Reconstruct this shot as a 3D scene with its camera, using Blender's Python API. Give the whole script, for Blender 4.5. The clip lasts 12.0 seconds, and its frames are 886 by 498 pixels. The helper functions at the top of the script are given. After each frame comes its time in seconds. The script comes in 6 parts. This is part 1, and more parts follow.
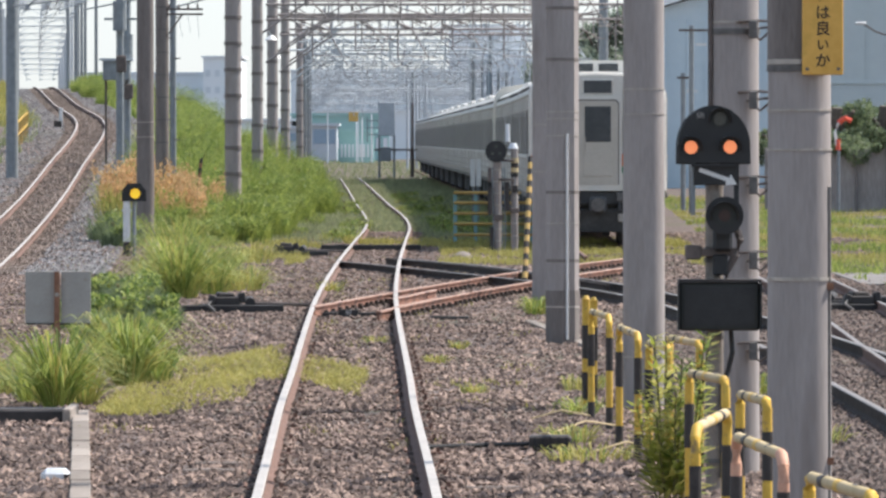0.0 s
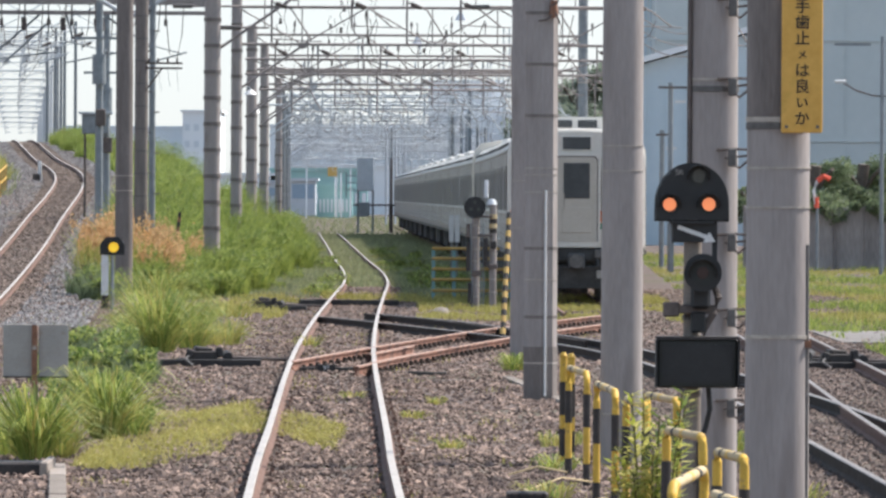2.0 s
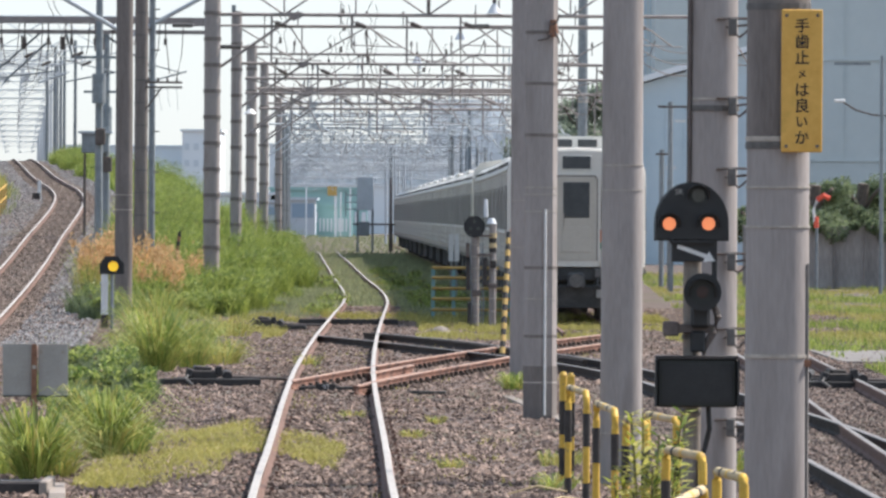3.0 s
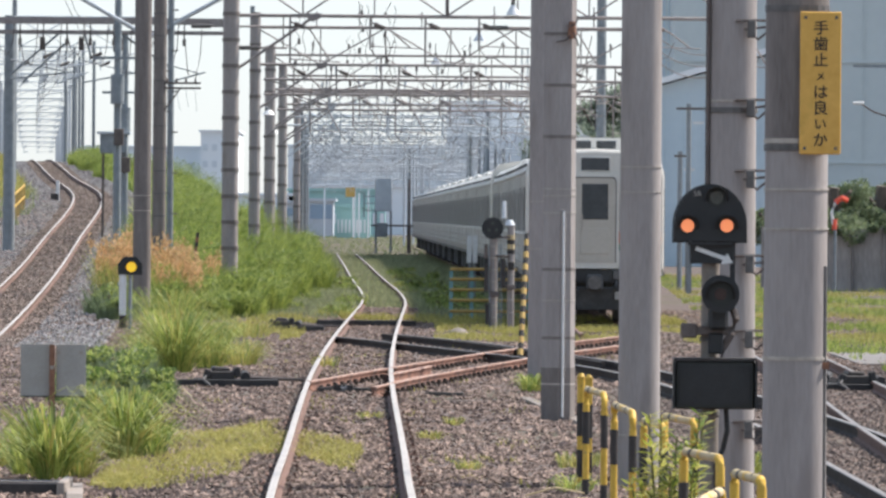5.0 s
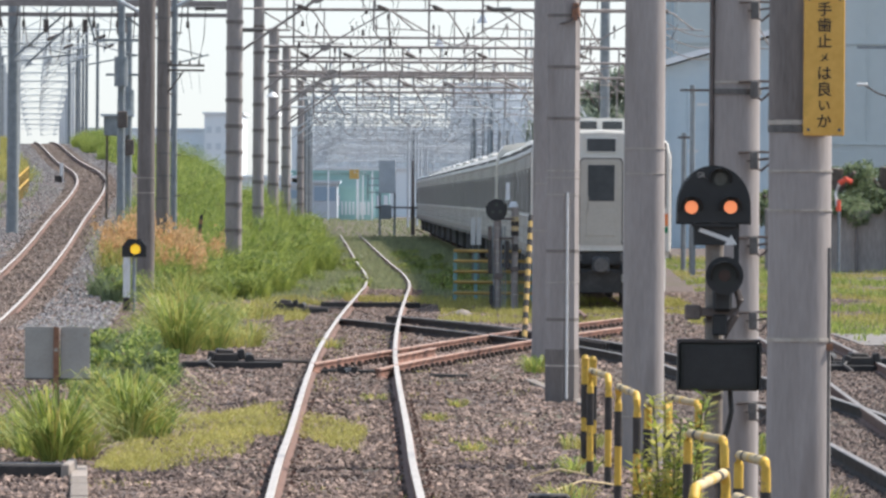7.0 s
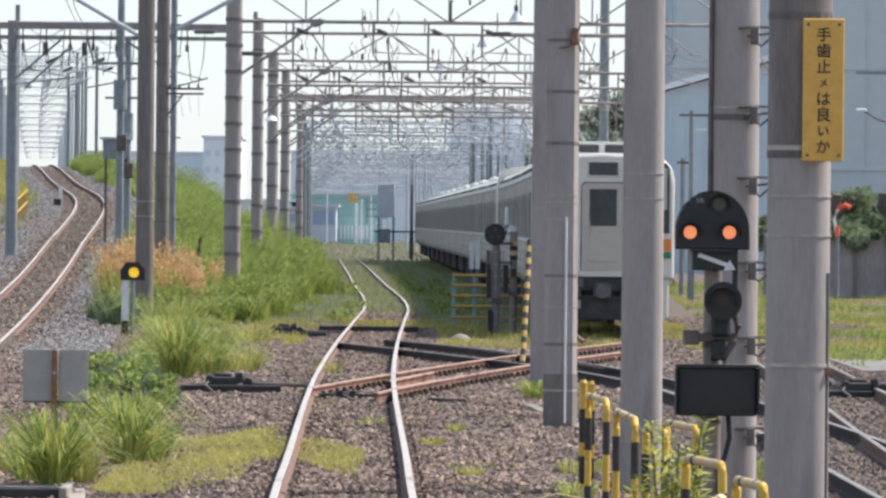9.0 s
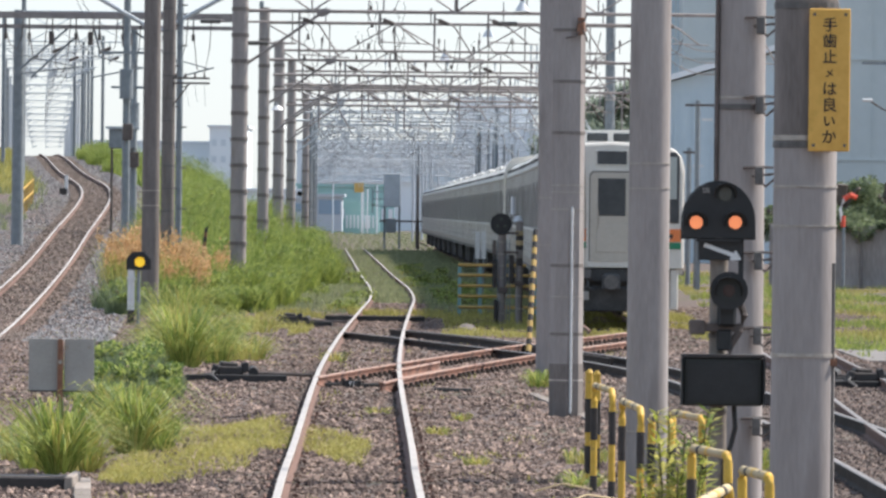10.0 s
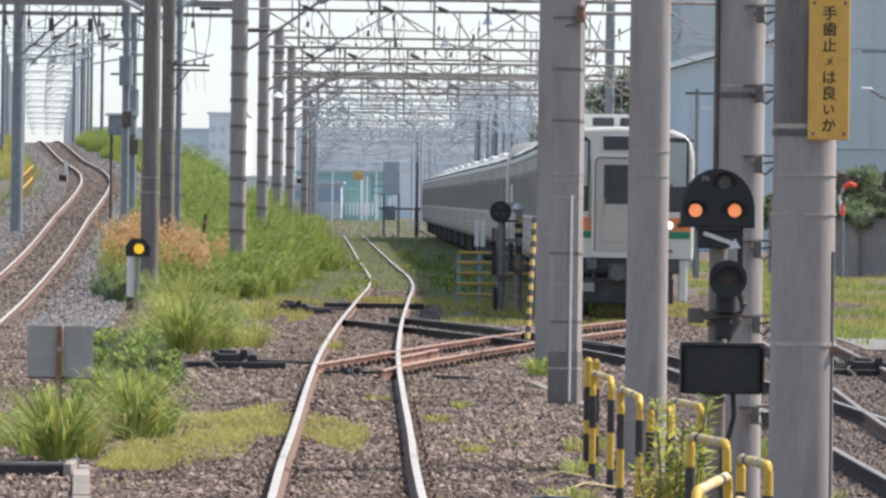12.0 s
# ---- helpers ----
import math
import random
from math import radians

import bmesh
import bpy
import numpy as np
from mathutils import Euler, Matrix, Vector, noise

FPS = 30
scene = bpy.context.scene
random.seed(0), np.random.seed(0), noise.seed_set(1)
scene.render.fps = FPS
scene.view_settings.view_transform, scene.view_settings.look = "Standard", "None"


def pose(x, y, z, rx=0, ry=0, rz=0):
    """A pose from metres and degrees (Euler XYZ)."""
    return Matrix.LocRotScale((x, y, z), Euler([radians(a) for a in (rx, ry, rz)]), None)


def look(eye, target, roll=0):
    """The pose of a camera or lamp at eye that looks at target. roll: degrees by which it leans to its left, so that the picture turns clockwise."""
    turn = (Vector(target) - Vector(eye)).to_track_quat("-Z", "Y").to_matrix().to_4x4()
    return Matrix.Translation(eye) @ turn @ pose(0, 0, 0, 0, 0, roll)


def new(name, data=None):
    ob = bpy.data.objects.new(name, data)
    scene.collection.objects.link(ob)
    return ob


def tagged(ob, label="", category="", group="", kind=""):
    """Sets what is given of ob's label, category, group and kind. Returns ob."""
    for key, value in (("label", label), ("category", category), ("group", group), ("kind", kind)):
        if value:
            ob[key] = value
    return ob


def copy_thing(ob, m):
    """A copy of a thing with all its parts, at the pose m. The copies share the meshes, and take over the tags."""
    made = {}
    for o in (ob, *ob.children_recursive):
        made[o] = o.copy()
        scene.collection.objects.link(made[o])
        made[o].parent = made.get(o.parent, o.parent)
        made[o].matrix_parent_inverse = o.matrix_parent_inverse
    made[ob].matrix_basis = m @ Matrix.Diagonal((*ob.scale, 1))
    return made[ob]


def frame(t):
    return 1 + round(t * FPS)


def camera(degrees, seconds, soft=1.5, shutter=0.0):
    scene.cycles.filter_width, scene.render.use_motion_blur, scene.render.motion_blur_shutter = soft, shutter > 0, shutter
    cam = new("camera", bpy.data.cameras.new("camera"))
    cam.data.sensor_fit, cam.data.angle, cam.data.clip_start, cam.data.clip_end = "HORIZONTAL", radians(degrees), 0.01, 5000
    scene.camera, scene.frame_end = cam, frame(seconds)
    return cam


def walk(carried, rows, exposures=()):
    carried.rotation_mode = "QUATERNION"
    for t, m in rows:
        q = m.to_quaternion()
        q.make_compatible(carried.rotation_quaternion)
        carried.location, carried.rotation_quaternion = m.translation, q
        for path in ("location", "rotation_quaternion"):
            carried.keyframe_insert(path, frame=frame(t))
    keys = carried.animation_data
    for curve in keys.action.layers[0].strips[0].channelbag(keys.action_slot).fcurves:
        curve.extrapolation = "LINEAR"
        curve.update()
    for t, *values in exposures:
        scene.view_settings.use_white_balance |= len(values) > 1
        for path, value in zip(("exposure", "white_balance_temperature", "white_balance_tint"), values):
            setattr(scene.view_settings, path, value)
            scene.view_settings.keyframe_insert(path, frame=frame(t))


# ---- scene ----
cam = camera(6.411, 12.0, soft=2.7)
EYE = 2.37
# seconds, yaw, pitch and clockwise turn of the picture, in degrees; the long lens stands on one spot and is only swung
SWING = [
    (0.0, -0.0109, -0.7848, -0.043), (0.5, -0.0296, -0.7456, 0.074), (1.0, -0.1164, -0.6837, 0.197),
    (1.5, -0.0914, -0.5759, 0.379), (2.0, -0.1651, -0.3816, 0.314), (2.5, -0.1845, -0.2731, 0.445),
    (3.0, -0.1673, -0.242, 0.335), (3.5, -0.1516, -0.2326, 0.261), (5.5, -0.0136, -0.2334, 0.5),
    (6.0, 0.0003, -0.2685, 0.428), (6.5, 0.0171, -0.3218, 0.379), (7.0, -0.0072, -0.3645, 0.383),
    (9.0, -0.0163, -0.1889, 0.579), (9.5, -0.0021, -0.2046, 0.59), (10.0, 0.027, -0.2638, 0.633),
    (10.5, 0.0547, -0.3134, 0.57), (11.0, 0.0474, -0.3468, 0.661), (11.5, 0.0286, -0.3507, 0.558),
    (12.0, 0.0221, -0.3538, 0.766),
]
walk(cam, [(t, pose(0, 0, EYE, 90 + pitch, -turn, yaw)) for t, yaw, pitch, turn in SWING], [(0.0, 0.87, 5800, 10), (12.0, 0.87, 5800, 10)])

# ---- light: a bright hazy afternoon, the sun ahead and to the right ----
SUN_UP, SUN_TURN = radians(51), radians(62)
world = bpy.data.worlds.new("sky")
scene.world = world
world.use_nodes = True
wn = world.node_tree.nodes
wn.clear()
sky = wn.new("ShaderNodeTexSky")
sky.sky_type, sky.sun_disc, sky.sun_elevation, sky.sun_rotation = "NISHITA", False, SUN_UP, SUN_TURN
sky.air_density, sky.dust_density, sky.ozone_density = 1.0, 0.4, 1.0
wbg = wn.new("ShaderNodeBackground")
wbg.inputs["Strength"].default_value = 0.212
# haze evens the sky out and takes most of its colour
even = wn.new("ShaderNodeGamma")
even.inputs["Gamma"].default_value = 0.5
veil = wn.new("ShaderNodeHueSaturation")
veil.inputs["Saturation"].default_value = 0.8
wout = wn.new("ShaderNodeOutputWorld")
world.node_tree.links.new(sky.outputs[0], even.inputs[0])
world.node_tree.links.new(even.outputs[0], veil.inputs["Color"])
world.node_tree.links.new(veil.outputs[0], wbg.inputs[0])
world.node_tree.links.new(wbg.outputs[0], wout.inputs[0])
sun = new("sun", bpy.data.lights.new("sun", "SUN"))
sun.data.energy, sun.data.angle, sun.data.color = 4.3, radians(3), (1.0, 0.86, 0.71)
sun_way = Vector((math.sin(SUN_TURN) * math.cos(SUN_UP), math.cos(SUN_TURN) * math.cos(SUN_UP), math.sin(SUN_UP)))
sun.matrix_world = look(sun_way * 100, (0, 0, 0))


# ---- materials ----
def mat(name, dark, light, scale=4.0, rough=0.7, metal=0.0, bump=0.3, relief=0.01, stretch=(1, 1, 1), fine=9.0, glow_through=0.0,
        spec=0.5, spots=None, spot_scale=1.5, spot_at=0.6, islands=0.0, pieces=0.0, coat=0.0):
    """Two scales of grain between two colours, stains of a third, and a fine relief."""
    m = bpy.data.materials.new(name)
    m.use_nodes = True
    nt = m.node_tree
    nodes, link = nt.nodes, nt.links.new
    p = nodes["Principled BSDF"]
    co = nodes.new("ShaderNodeTexCoord")
    mp = nodes.new("ShaderNodeMapping")
    mp.inputs["Scale"].default_value = stretch
    link(co.outputs["Object"], mp.inputs[0])

    def grain(sc, detail=4.0):
        n = nodes.new("ShaderNodeTexNoise")
        n.inputs["Scale"].default_value, n.inputs["Detail"].default_value = sc, detail
        link(mp.outputs[0], n.inputs["Vector"])
        return n.outputs["Fac"]

    def calc(op, a, b):
        n = nodes.new("ShaderNodeMath")
        n.operation = op
        for i, v in enumerate((a, b)):
            if isinstance(v, (int, float)):
                n.inputs[i].default_value = v
            else:
                link(v, n.inputs[i])
        return n.outputs[0]

    coarse, small = grain(scale), grain(scale * fine, 3.0)
    f = calc("ADD", calc("MULTIPLY", coarse, 0.6), calc("MULTIPLY", small, 0.4))
    if islands:
        g = nodes.new("ShaderNodeNewGeometry")
        f = calc("ADD", f, calc("MULTIPLY", calc("SUBTRACT", g.outputs["Random Per Island"], 0.5), islands))
    if pieces:
        o = nodes.new("ShaderNodeObjectInfo")
        f = calc("ADD", f, calc("MULTIPLY", calc("SUBTRACT", o.outputs["Random"], 0.5), pieces))
    ramp = nodes.new("ShaderNodeValToRGB")
    ramp.color_ramp.elements[0].position, ramp.color_ramp.elements[1].position = 0.3, 0.7
    ramp.color_ramp.elements[0].color, ramp.color_ramp.elements[1].color = (*dark, 1), (*light, 1)
    link(f, ramp.inputs[0])
    colour = ramp.outputs[0]
    if spots:
        r2 = nodes.new("ShaderNodeValToRGB")
        r2.color_ramp.elements[0].position, r2.color_ramp.elements[1].position = spot_at - 0.06, spot_at + 0.06
        link(grain(spot_scale, 6.0), r2.inputs[0])
        mx = nodes.new("ShaderNodeMix")
        mx.data_type = "RGBA"
        link(r2.outputs[0], mx.inputs[0])
        link(colour, mx.inputs[6])
        mx.inputs[7].default_value = (*spots, 1)
        colour = mx.outputs[2]
    link(colour, p.inputs["Base Color"])
    p.inputs["Roughness"].default_value, p.inputs["Metallic"].default_value = rough, metal
    p.inputs["Coat Weight"].default_value, p.inputs["Specular IOR Level"].default_value = coat, spec
    if bump:
        b = nodes.new("ShaderNodeBump")
        b.inputs["Strength"].default_value, b.inputs["Distance"].default_value = bump, relief
        link(small, b.inputs["Height"])
        link(b.outputs[0], p.inputs["Normal"])
    if glow_through:
        tr = nodes.new("ShaderNodeBsdfTranslucent")
        link(colour, tr.inputs[0])
        ms = nodes.new("ShaderNodeMixShader")
        ms.inputs[0].default_value = glow_through
        link(p.outputs[0], ms.inputs[1])
        link(tr.outputs[0], ms.inputs[2])
        link(ms.outputs[0], nodes["Material Output"].inputs[0])
    return m


def lit(name, colour, strength):
    m = bpy.data.materials.new(name)
    m.use_nodes = True
    p = m.node_tree.nodes["Principled BSDF"]
    p.inputs["Base Color"].default_value = (*colour, 1)
    p.inputs["Emission Color"].default_value = (*colour, 1)
    p.inputs["Emission Strength"].default_value = strength
    p.inputs["Roughness"].default_value = 0.3
    return m


M_SOIL = mat("soil_and_gravel", (0.058, 0.043, 0.035), (0.15, 0.112, 0.094), 1.2, 0.95, bump=0.6, relief=0.03, fine=14, spots=(0.085, 0.074, 0.045), spot_scale=0.09, spot_at=0.58)
M_STONE = mat("ballast_stone", (0.094, 0.065, 0.052), (0.348, 0.256, 0.203), 12, 0.9, bump=0.4, relief=0.004, islands=0.85, spots=(0.115, 0.083, 0.068), spot_scale=0.7, spot_at=0.57)
M_STONE_GREY = mat("grey_ballast_stone", (0.11, 0.105, 0.104), (0.30, 0.29, 0.285), 12, 0.9, bump=0.4, relief=0.004, islands=0.75)
M_STONE_BROWN = mat("brown_dusty_stone", (0.10, 0.078, 0.063), (0.28, 0.22, 0.18), 12, 0.9, bump=0.4, relief=0.004, islands=0.6)
# oil stain and the rails' own shade, both put into this stone colour
M_STONE_DARK = mat("dark_oil_and_shade_stone", (0.05, 0.038, 0.032), (0.19, 0.14, 0.115), 12, 0.85, bump=0.4, relief=0.004, islands=0.6)
M_RAIL_TOP = mat("polished_rail_steel", (0.40, 0.37, 0.335), (0.57, 0.535, 0.485), 3, 0.58, 0.6, bump=0.1, relief=0.001)
M_RAIL_SIDE = mat("rusty_rail_steel", (0.085, 0.05, 0.038), (0.23, 0.135, 0.10), 9, 0.85, 0.1, bump=0.4, relief=0.003)
M_RAIL_RUST = mat("orange_rusted_rail", (0.13, 0.062, 0.042), (0.34, 0.175, 0.115), 5, 0.9, 0.0, bump=0.5, relief=0.004, spots=(0.10, 0.055, 0.042), spot_scale=2.2, spot_at=0.55)
M_RAIL_WORN = mat("rust_dulled_running_face", (0.27, 0.165, 0.12), (0.50, 0.36, 0.29), 3, 0.75, 0.1, bump=0.3, relief=0.002, spots=(0.22, 0.12, 0.08), spot_scale=1.6, spot_at=0.6)
M_RAIL_DARK = mat("dark_oiled_rail", (0.022, 0.02, 0.019), (0.085, 0.07, 0.06), 8, 0.9, 0.0, spec=0.2, bump=0.3, relief=0.003)
M_RAIL_DULL = mat("dull_grey_running_face", (0.13, 0.12, 0.112), (0.29, 0.27, 0.25), 3, 0.6, 0.35, bump=0.2, relief=0.002)
M_TIMBER = mat("weathered_sleeper_timber", (0.09, 0.072, 0.06), (0.22, 0.18, 0.155), 5, 0.9, bump=0.7, relief=0.008, stretch=(1, 9, 6), pieces=0.3)
M_BLACK_TIMBER = mat("creosoted_black_timber", (0.014, 0.014, 0.015), (0.045, 0.043, 0.042), 6, 0.75, bump=0.5, relief=0.006)
M_CONCRETE = mat("weathered_pole_concrete", (0.262, 0.236, 0.22), (0.385, 0.352, 0.332), 1.7, 0.9, bump=0.35, relief=0.004, stretch=(3, 3, 0.5), spots=(0.235, 0.207, 0.19), spot_scale=1.1, spot_at=0.6)
M_CONCRETE_DARK = mat("sooty_pole_concrete", (0.12, 0.105, 0.095), (0.25, 0.22, 0.20), 2.5, 0.9, bump=0.35, relief=0.004, stretch=(3, 3, 0.4))
M_BAND = mat("pole_band_steel", (0.32, 0.29, 0.25), (0.55, 0.50, 0.44), 20, 0.55, 0.6, bump=0.2, relief=0.002)
M_BAND_DARK = mat("tarnished_band_steel", (0.09, 0.086, 0.08), (0.19, 0.18, 0.17), 20, 0.7, 0.3, bump=0.2, relief=0.002)
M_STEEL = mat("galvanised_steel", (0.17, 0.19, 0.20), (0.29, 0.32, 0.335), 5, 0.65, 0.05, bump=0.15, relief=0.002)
# blued and lightened to stand in for haze over far steelwork
M_STEEL_FAR = mat("haze_blued_galvanised_steel", (0.41, 0.445, 0.47), (0.54, 0.58, 0.605), 3, 0.75, 0.0, bump=0.1, relief=0.002)
M_STEEL_DARK = mat("brown_painted_steel", (0.075, 0.062, 0.055), (0.17, 0.14, 0.125), 5, 0.7, 0.1, bump=0.2, relief=0.002)
# brown steel lightened for haze and sky glare around the nearer beams
M_BEAM = mat("haze_lightened_beam_steel", (0.20, 0.175, 0.165), (0.36, 0.325, 0.305), 4, 0.75, 0.05, bump=0.2, relief=0.002)
M_PORCELAIN = mat("white_porcelain", (0.62, 0.64, 0.66), (0.8, 0.82, 0.83), 6, 0.25, bump=0.0)
M_BLACK = mat("black_signal_enamel", (0.008, 0.009, 0.010), (0.022, 0.023, 0.024), 7, 0.5, bump=0.15, relief=0.001)
M_BLACK_GREEN = mat("blackish_green_enamel", (0.007, 0.010, 0.009), (0.018, 0.022, 0.020), 5, 0.5, bump=0.1, relief=0.001)
M_WHITE = mat("white_enamel", (0.62, 0.62, 0.60), (0.8, 0.8, 0.78), 9, 0.5, bump=0.1, relief=0.001)
M_YELLOW = mat("chipped_yellow_paint", (0.50, 0.30, 0.03), (0.75, 0.50, 0.07), 7, 0.6, bump=0.3, relief=0.002, spots=(0.30, 0.20, 0.08), spot_scale=14, spot_at=0.66)
M_BLACK_PAINT = mat("scuffed_black_paint", (0.015, 0.014, 0.013), (0.06, 0.05, 0.045), 9, 0.65, bump=0.3, relief=0.002)
M_PINK = mat("faded_pinkish_paint", (0.50, 0.26, 0.17), (0.72, 0.44, 0.30), 7, 0.7, bump=0.3, relief=0.002)
M_WORN = mat("worn_pale_bar", (0.40, 0.31, 0.15), (0.62, 0.50, 0.29), 8, 0.75, bump=0.3, relief=0.002)
M_PLATE = mat("yellow_sign_plate", (0.60, 0.33, 0.05), (0.76, 0.455, 0.095), 3, 0.55, bump=0.1, relief=0.001, spots=(0.45, 0.27, 0.03), spot_scale=3.5, spot_at=0.68)
M_INK = mat("black_sign_paint", (0.012, 0.012, 0.01), (0.035, 0.03, 0.025), 30, 0.6, bump=0.0)
M_BOARD = mat("grey_sign_back", (0.31, 0.295, 0.265), (0.41, 0.39, 0.355), 4, 0.75, 0.0, bump=0.15, relief=0.001, spots=(0.3, 0.27, 0.22), spot_scale=9, spot_at=0.7)
M_RUST = mat("rusty_post", (0.14, 0.065, 0.04), (0.34, 0.18, 0.11), 14, 0.9, bump=0.4, relief=0.003)
M_TROUGH = mat("concrete_trough", (0.17, 0.145, 0.12), (0.32, 0.28, 0.24), 7, 0.9, bump=0.4, relief=0.004, pieces=0.4)
M_TEAL = mat("faded_teal_paint", (0.16, 0.33, 0.34), (0.30, 0.47, 0.47), 6, 0.7, bump=0.2, relief=0.002)
M_ORANGE_BAR = mat("ochre_bar_paint", (0.42, 0.27, 0.07), (0.62, 0.42, 0.13), 6, 0.7, bump=0.2, relief=0.002)
M_STAINLESS = mat("dull_stainless_side", (0.38, 0.35, 0.305), (0.51, 0.475, 0.42), 1.2, 0.75, 0.0, spec=0.1, bump=0.1, relief=0.002)
M_ROOF = mat("pale_carriage_roof", (0.60, 0.585, 0.54), (0.74, 0.725, 0.67), 0.8, 0.7, 0.0, bump=0.15, relief=0.004)
M_SIDE_GLASS = mat("tinted_carriage_window", (0.15, 0.143, 0.134), (0.215, 0.205, 0.19), 1, 0.6, spec=0.0, bump=0.0)
M_FRONT = mat("white_cab_front", (0.60, 0.57, 0.505), (0.72, 0.685, 0.61), 2, 0.45, bump=0.08, relief=0.002)
M_DOOR_PANEL = mat("cream_gangway_door", (0.42, 0.385, 0.32), (0.52, 0.48, 0.41), 2, 0.5, bump=0.1, relief=0.002)
M_CAB_GLASS = mat("dark_cab_glass", (0.05, 0.055, 0.057), (0.09, 0.095, 0.098), 1, 0.2, spec=0.2, bump=0.0)
M_BLIND = mat("pale_cab_blind", (0.36, 0.39, 0.36), (0.46, 0.49, 0.46), 2, 0.5, bump=0.0)
M_ORANGE = mat("orange_stripe", (0.70, 0.19, 0.05), (0.82, 0.25, 0.07), 3, 0.45, bump=0.0)
M_GREEN = mat("green_stripe", (0.02, 0.17, 0.08), (0.03, 0.23, 0.11), 3, 0.45, bump=0.0)
M_UNDER = mat("dark_underframe", (0.032, 0.034, 0.036), (0.10, 0.10, 0.098), 3, 0.8, bump=0.3, relief=0.01)
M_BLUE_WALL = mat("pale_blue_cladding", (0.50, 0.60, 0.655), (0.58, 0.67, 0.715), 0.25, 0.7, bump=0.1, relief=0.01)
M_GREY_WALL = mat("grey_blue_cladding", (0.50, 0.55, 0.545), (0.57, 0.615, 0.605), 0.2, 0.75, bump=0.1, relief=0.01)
# far paints, paled and blued to stand in for haze
M_FAR_WALL = mat("haze_paled_facade", (0.78, 0.84, 0.865), (0.84, 0.89, 0.905), 0.05, 0.9, bump=0.0)
M_FAR_WHITE = mat("haze_whitened_facade", (0.80, 0.83, 0.84), (0.86, 0.88, 0.89), 0.05, 0.9, bump=0.0)
M_FAR_TEAL = mat("haze_paled_teal_sheeting", (0.33, 0.56, 0.54), (0.42, 0.63, 0.60), 0.2, 0.9, bump=0.0)
M_FAR_GLASS = mat("haze_paled_window_glass", (0.62, 0.69, 0.73), (0.67, 0.74, 0.77), 0.3, 0.4, bump=0.0)
M_FAR_TRAIN = mat("haze_paled_train_steel", (0.52, 0.58, 0.62), (0.58, 0.63, 0.67), 0.2, 0.8, bump=0.0)
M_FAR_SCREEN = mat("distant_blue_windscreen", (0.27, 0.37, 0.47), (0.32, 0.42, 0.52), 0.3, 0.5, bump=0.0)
M_BLOCK = mat("stained_boundary_concrete", (0.17, 0.155, 0.145), (0.40, 0.375, 0.35), 0.9, 0.95, bump=0.3, relief=0.01, stretch=(2, 2, 0.35), pieces=0.25)
M_PATH = mat("pale_asphalt", (0.13, 0.12, 0.11), (0.23, 0.215, 0.20), 0.7, 0.95, bump=0.2, relief=0.01)
M_BLADE = mat("fresh_grass_blade", (0.135, 0.205, 0.035), (0.41, 0.465, 0.11), 1.2, 0.55, bump=0.0, islands=0.9, glow_through=0.4)
M_BLADE_DRY = mat("yellowing_grass_blade", (0.27, 0.265, 0.06), (0.54, 0.485, 0.15), 0.8, 0.7, bump=0.0, islands=0.6, glow_through=0.4)
# lightened and greyed for haze over the far track bed
M_BLADE_DEEP = mat("deep_green_grass", (0.20, 0.235, 0.12), (0.40, 0.435, 0.22), 0.12, 0.7, bump=0.0, islands=0.5, glow_through=0.35)
M_LEAF = mat("sunlit_shrub_leaf", (0.12, 0.19, 0.045), (0.40, 0.46, 0.13), 0.6, 0.55, bump=0.0, islands=0.9, glow_through=0.5)
# dark leaf lightened toward haze for the trees behind the wall
M_LEAF_DEEP = mat("dark_tree_leaf", (0.11, 0.15, 0.085), (0.24, 0.295, 0.15), 0.4, 0.6, bump=0.0, islands=0.4, glow_through=0.5)
# tree leaf paled and greyed in place of haze behind the train
M_LEAF_GREY = mat("haze_greyed_tree_leaf", (0.19, 0.24, 0.18), (0.33, 0.38, 0.29), 0.4, 0.6, bump=0.0, islands=0.4, glow_through=0.5)
M_LEAF_YELLOW = mat("yellow_green_weed_leaf", (0.29, 0.32, 0.055), (0.62, 0.58, 0.18), 3, 0.6, bump=0.0, islands=0.7, glow_through=0.55)
M_PLUME = mat("tan_reed_plume", (0.50, 0.31, 0.14), (0.80, 0.55, 0.29), 1.0, 0.8, bump=0.0, islands=0.6, glow_through=0.35)
M_STEM = mat("brown_green_stem", (0.10, 0.10, 0.035), (0.20, 0.18, 0.07), 6, 0.8, bump=0.1, relief=0.002)
M_BARK = mat("grey_brown_bark", (0.07, 0.055, 0.042), (0.17, 0.14, 0.115), 6, 0.95, bump=0.6, relief=0.02)
M_AMBER = lit("amber_lamp", (1.0, 0.30, 0.11), 0.34)
M_YELLOW_LAMP = lit("yellow_lamp", (1.0, 0.60, 0.02), 0.32)
M_HEADLIGHT = lit("train_headlight", (1.0, 0.86, 0.62), 2.0)
M_DARK_LENS = mat("dark_red_lens", (0.02, 0.012, 0.012), (0.06, 0.03, 0.03), 9, 0.12, bump=0.0)
M_GREY_LENS = mat("unlit_grey_lens", (0.05, 0.055, 0.05), (0.10, 0.11, 0.10), 9, 0.12, bump=0.0)
M_RED = mat("red_plastic", (0.70, 0.08, 0.04), (0.85, 0.14, 0.07), 8, 0.4, bump=0.0)


# ---- building tools ----
def thing(name, at=(0, 0, 0), label="", category="", group="", kind=""):
    ob = new(name)
    ob.empty_display_size = 0.2
    ob.matrix_basis = pose(*at)
    return tagged(ob, label, category, group, kind)


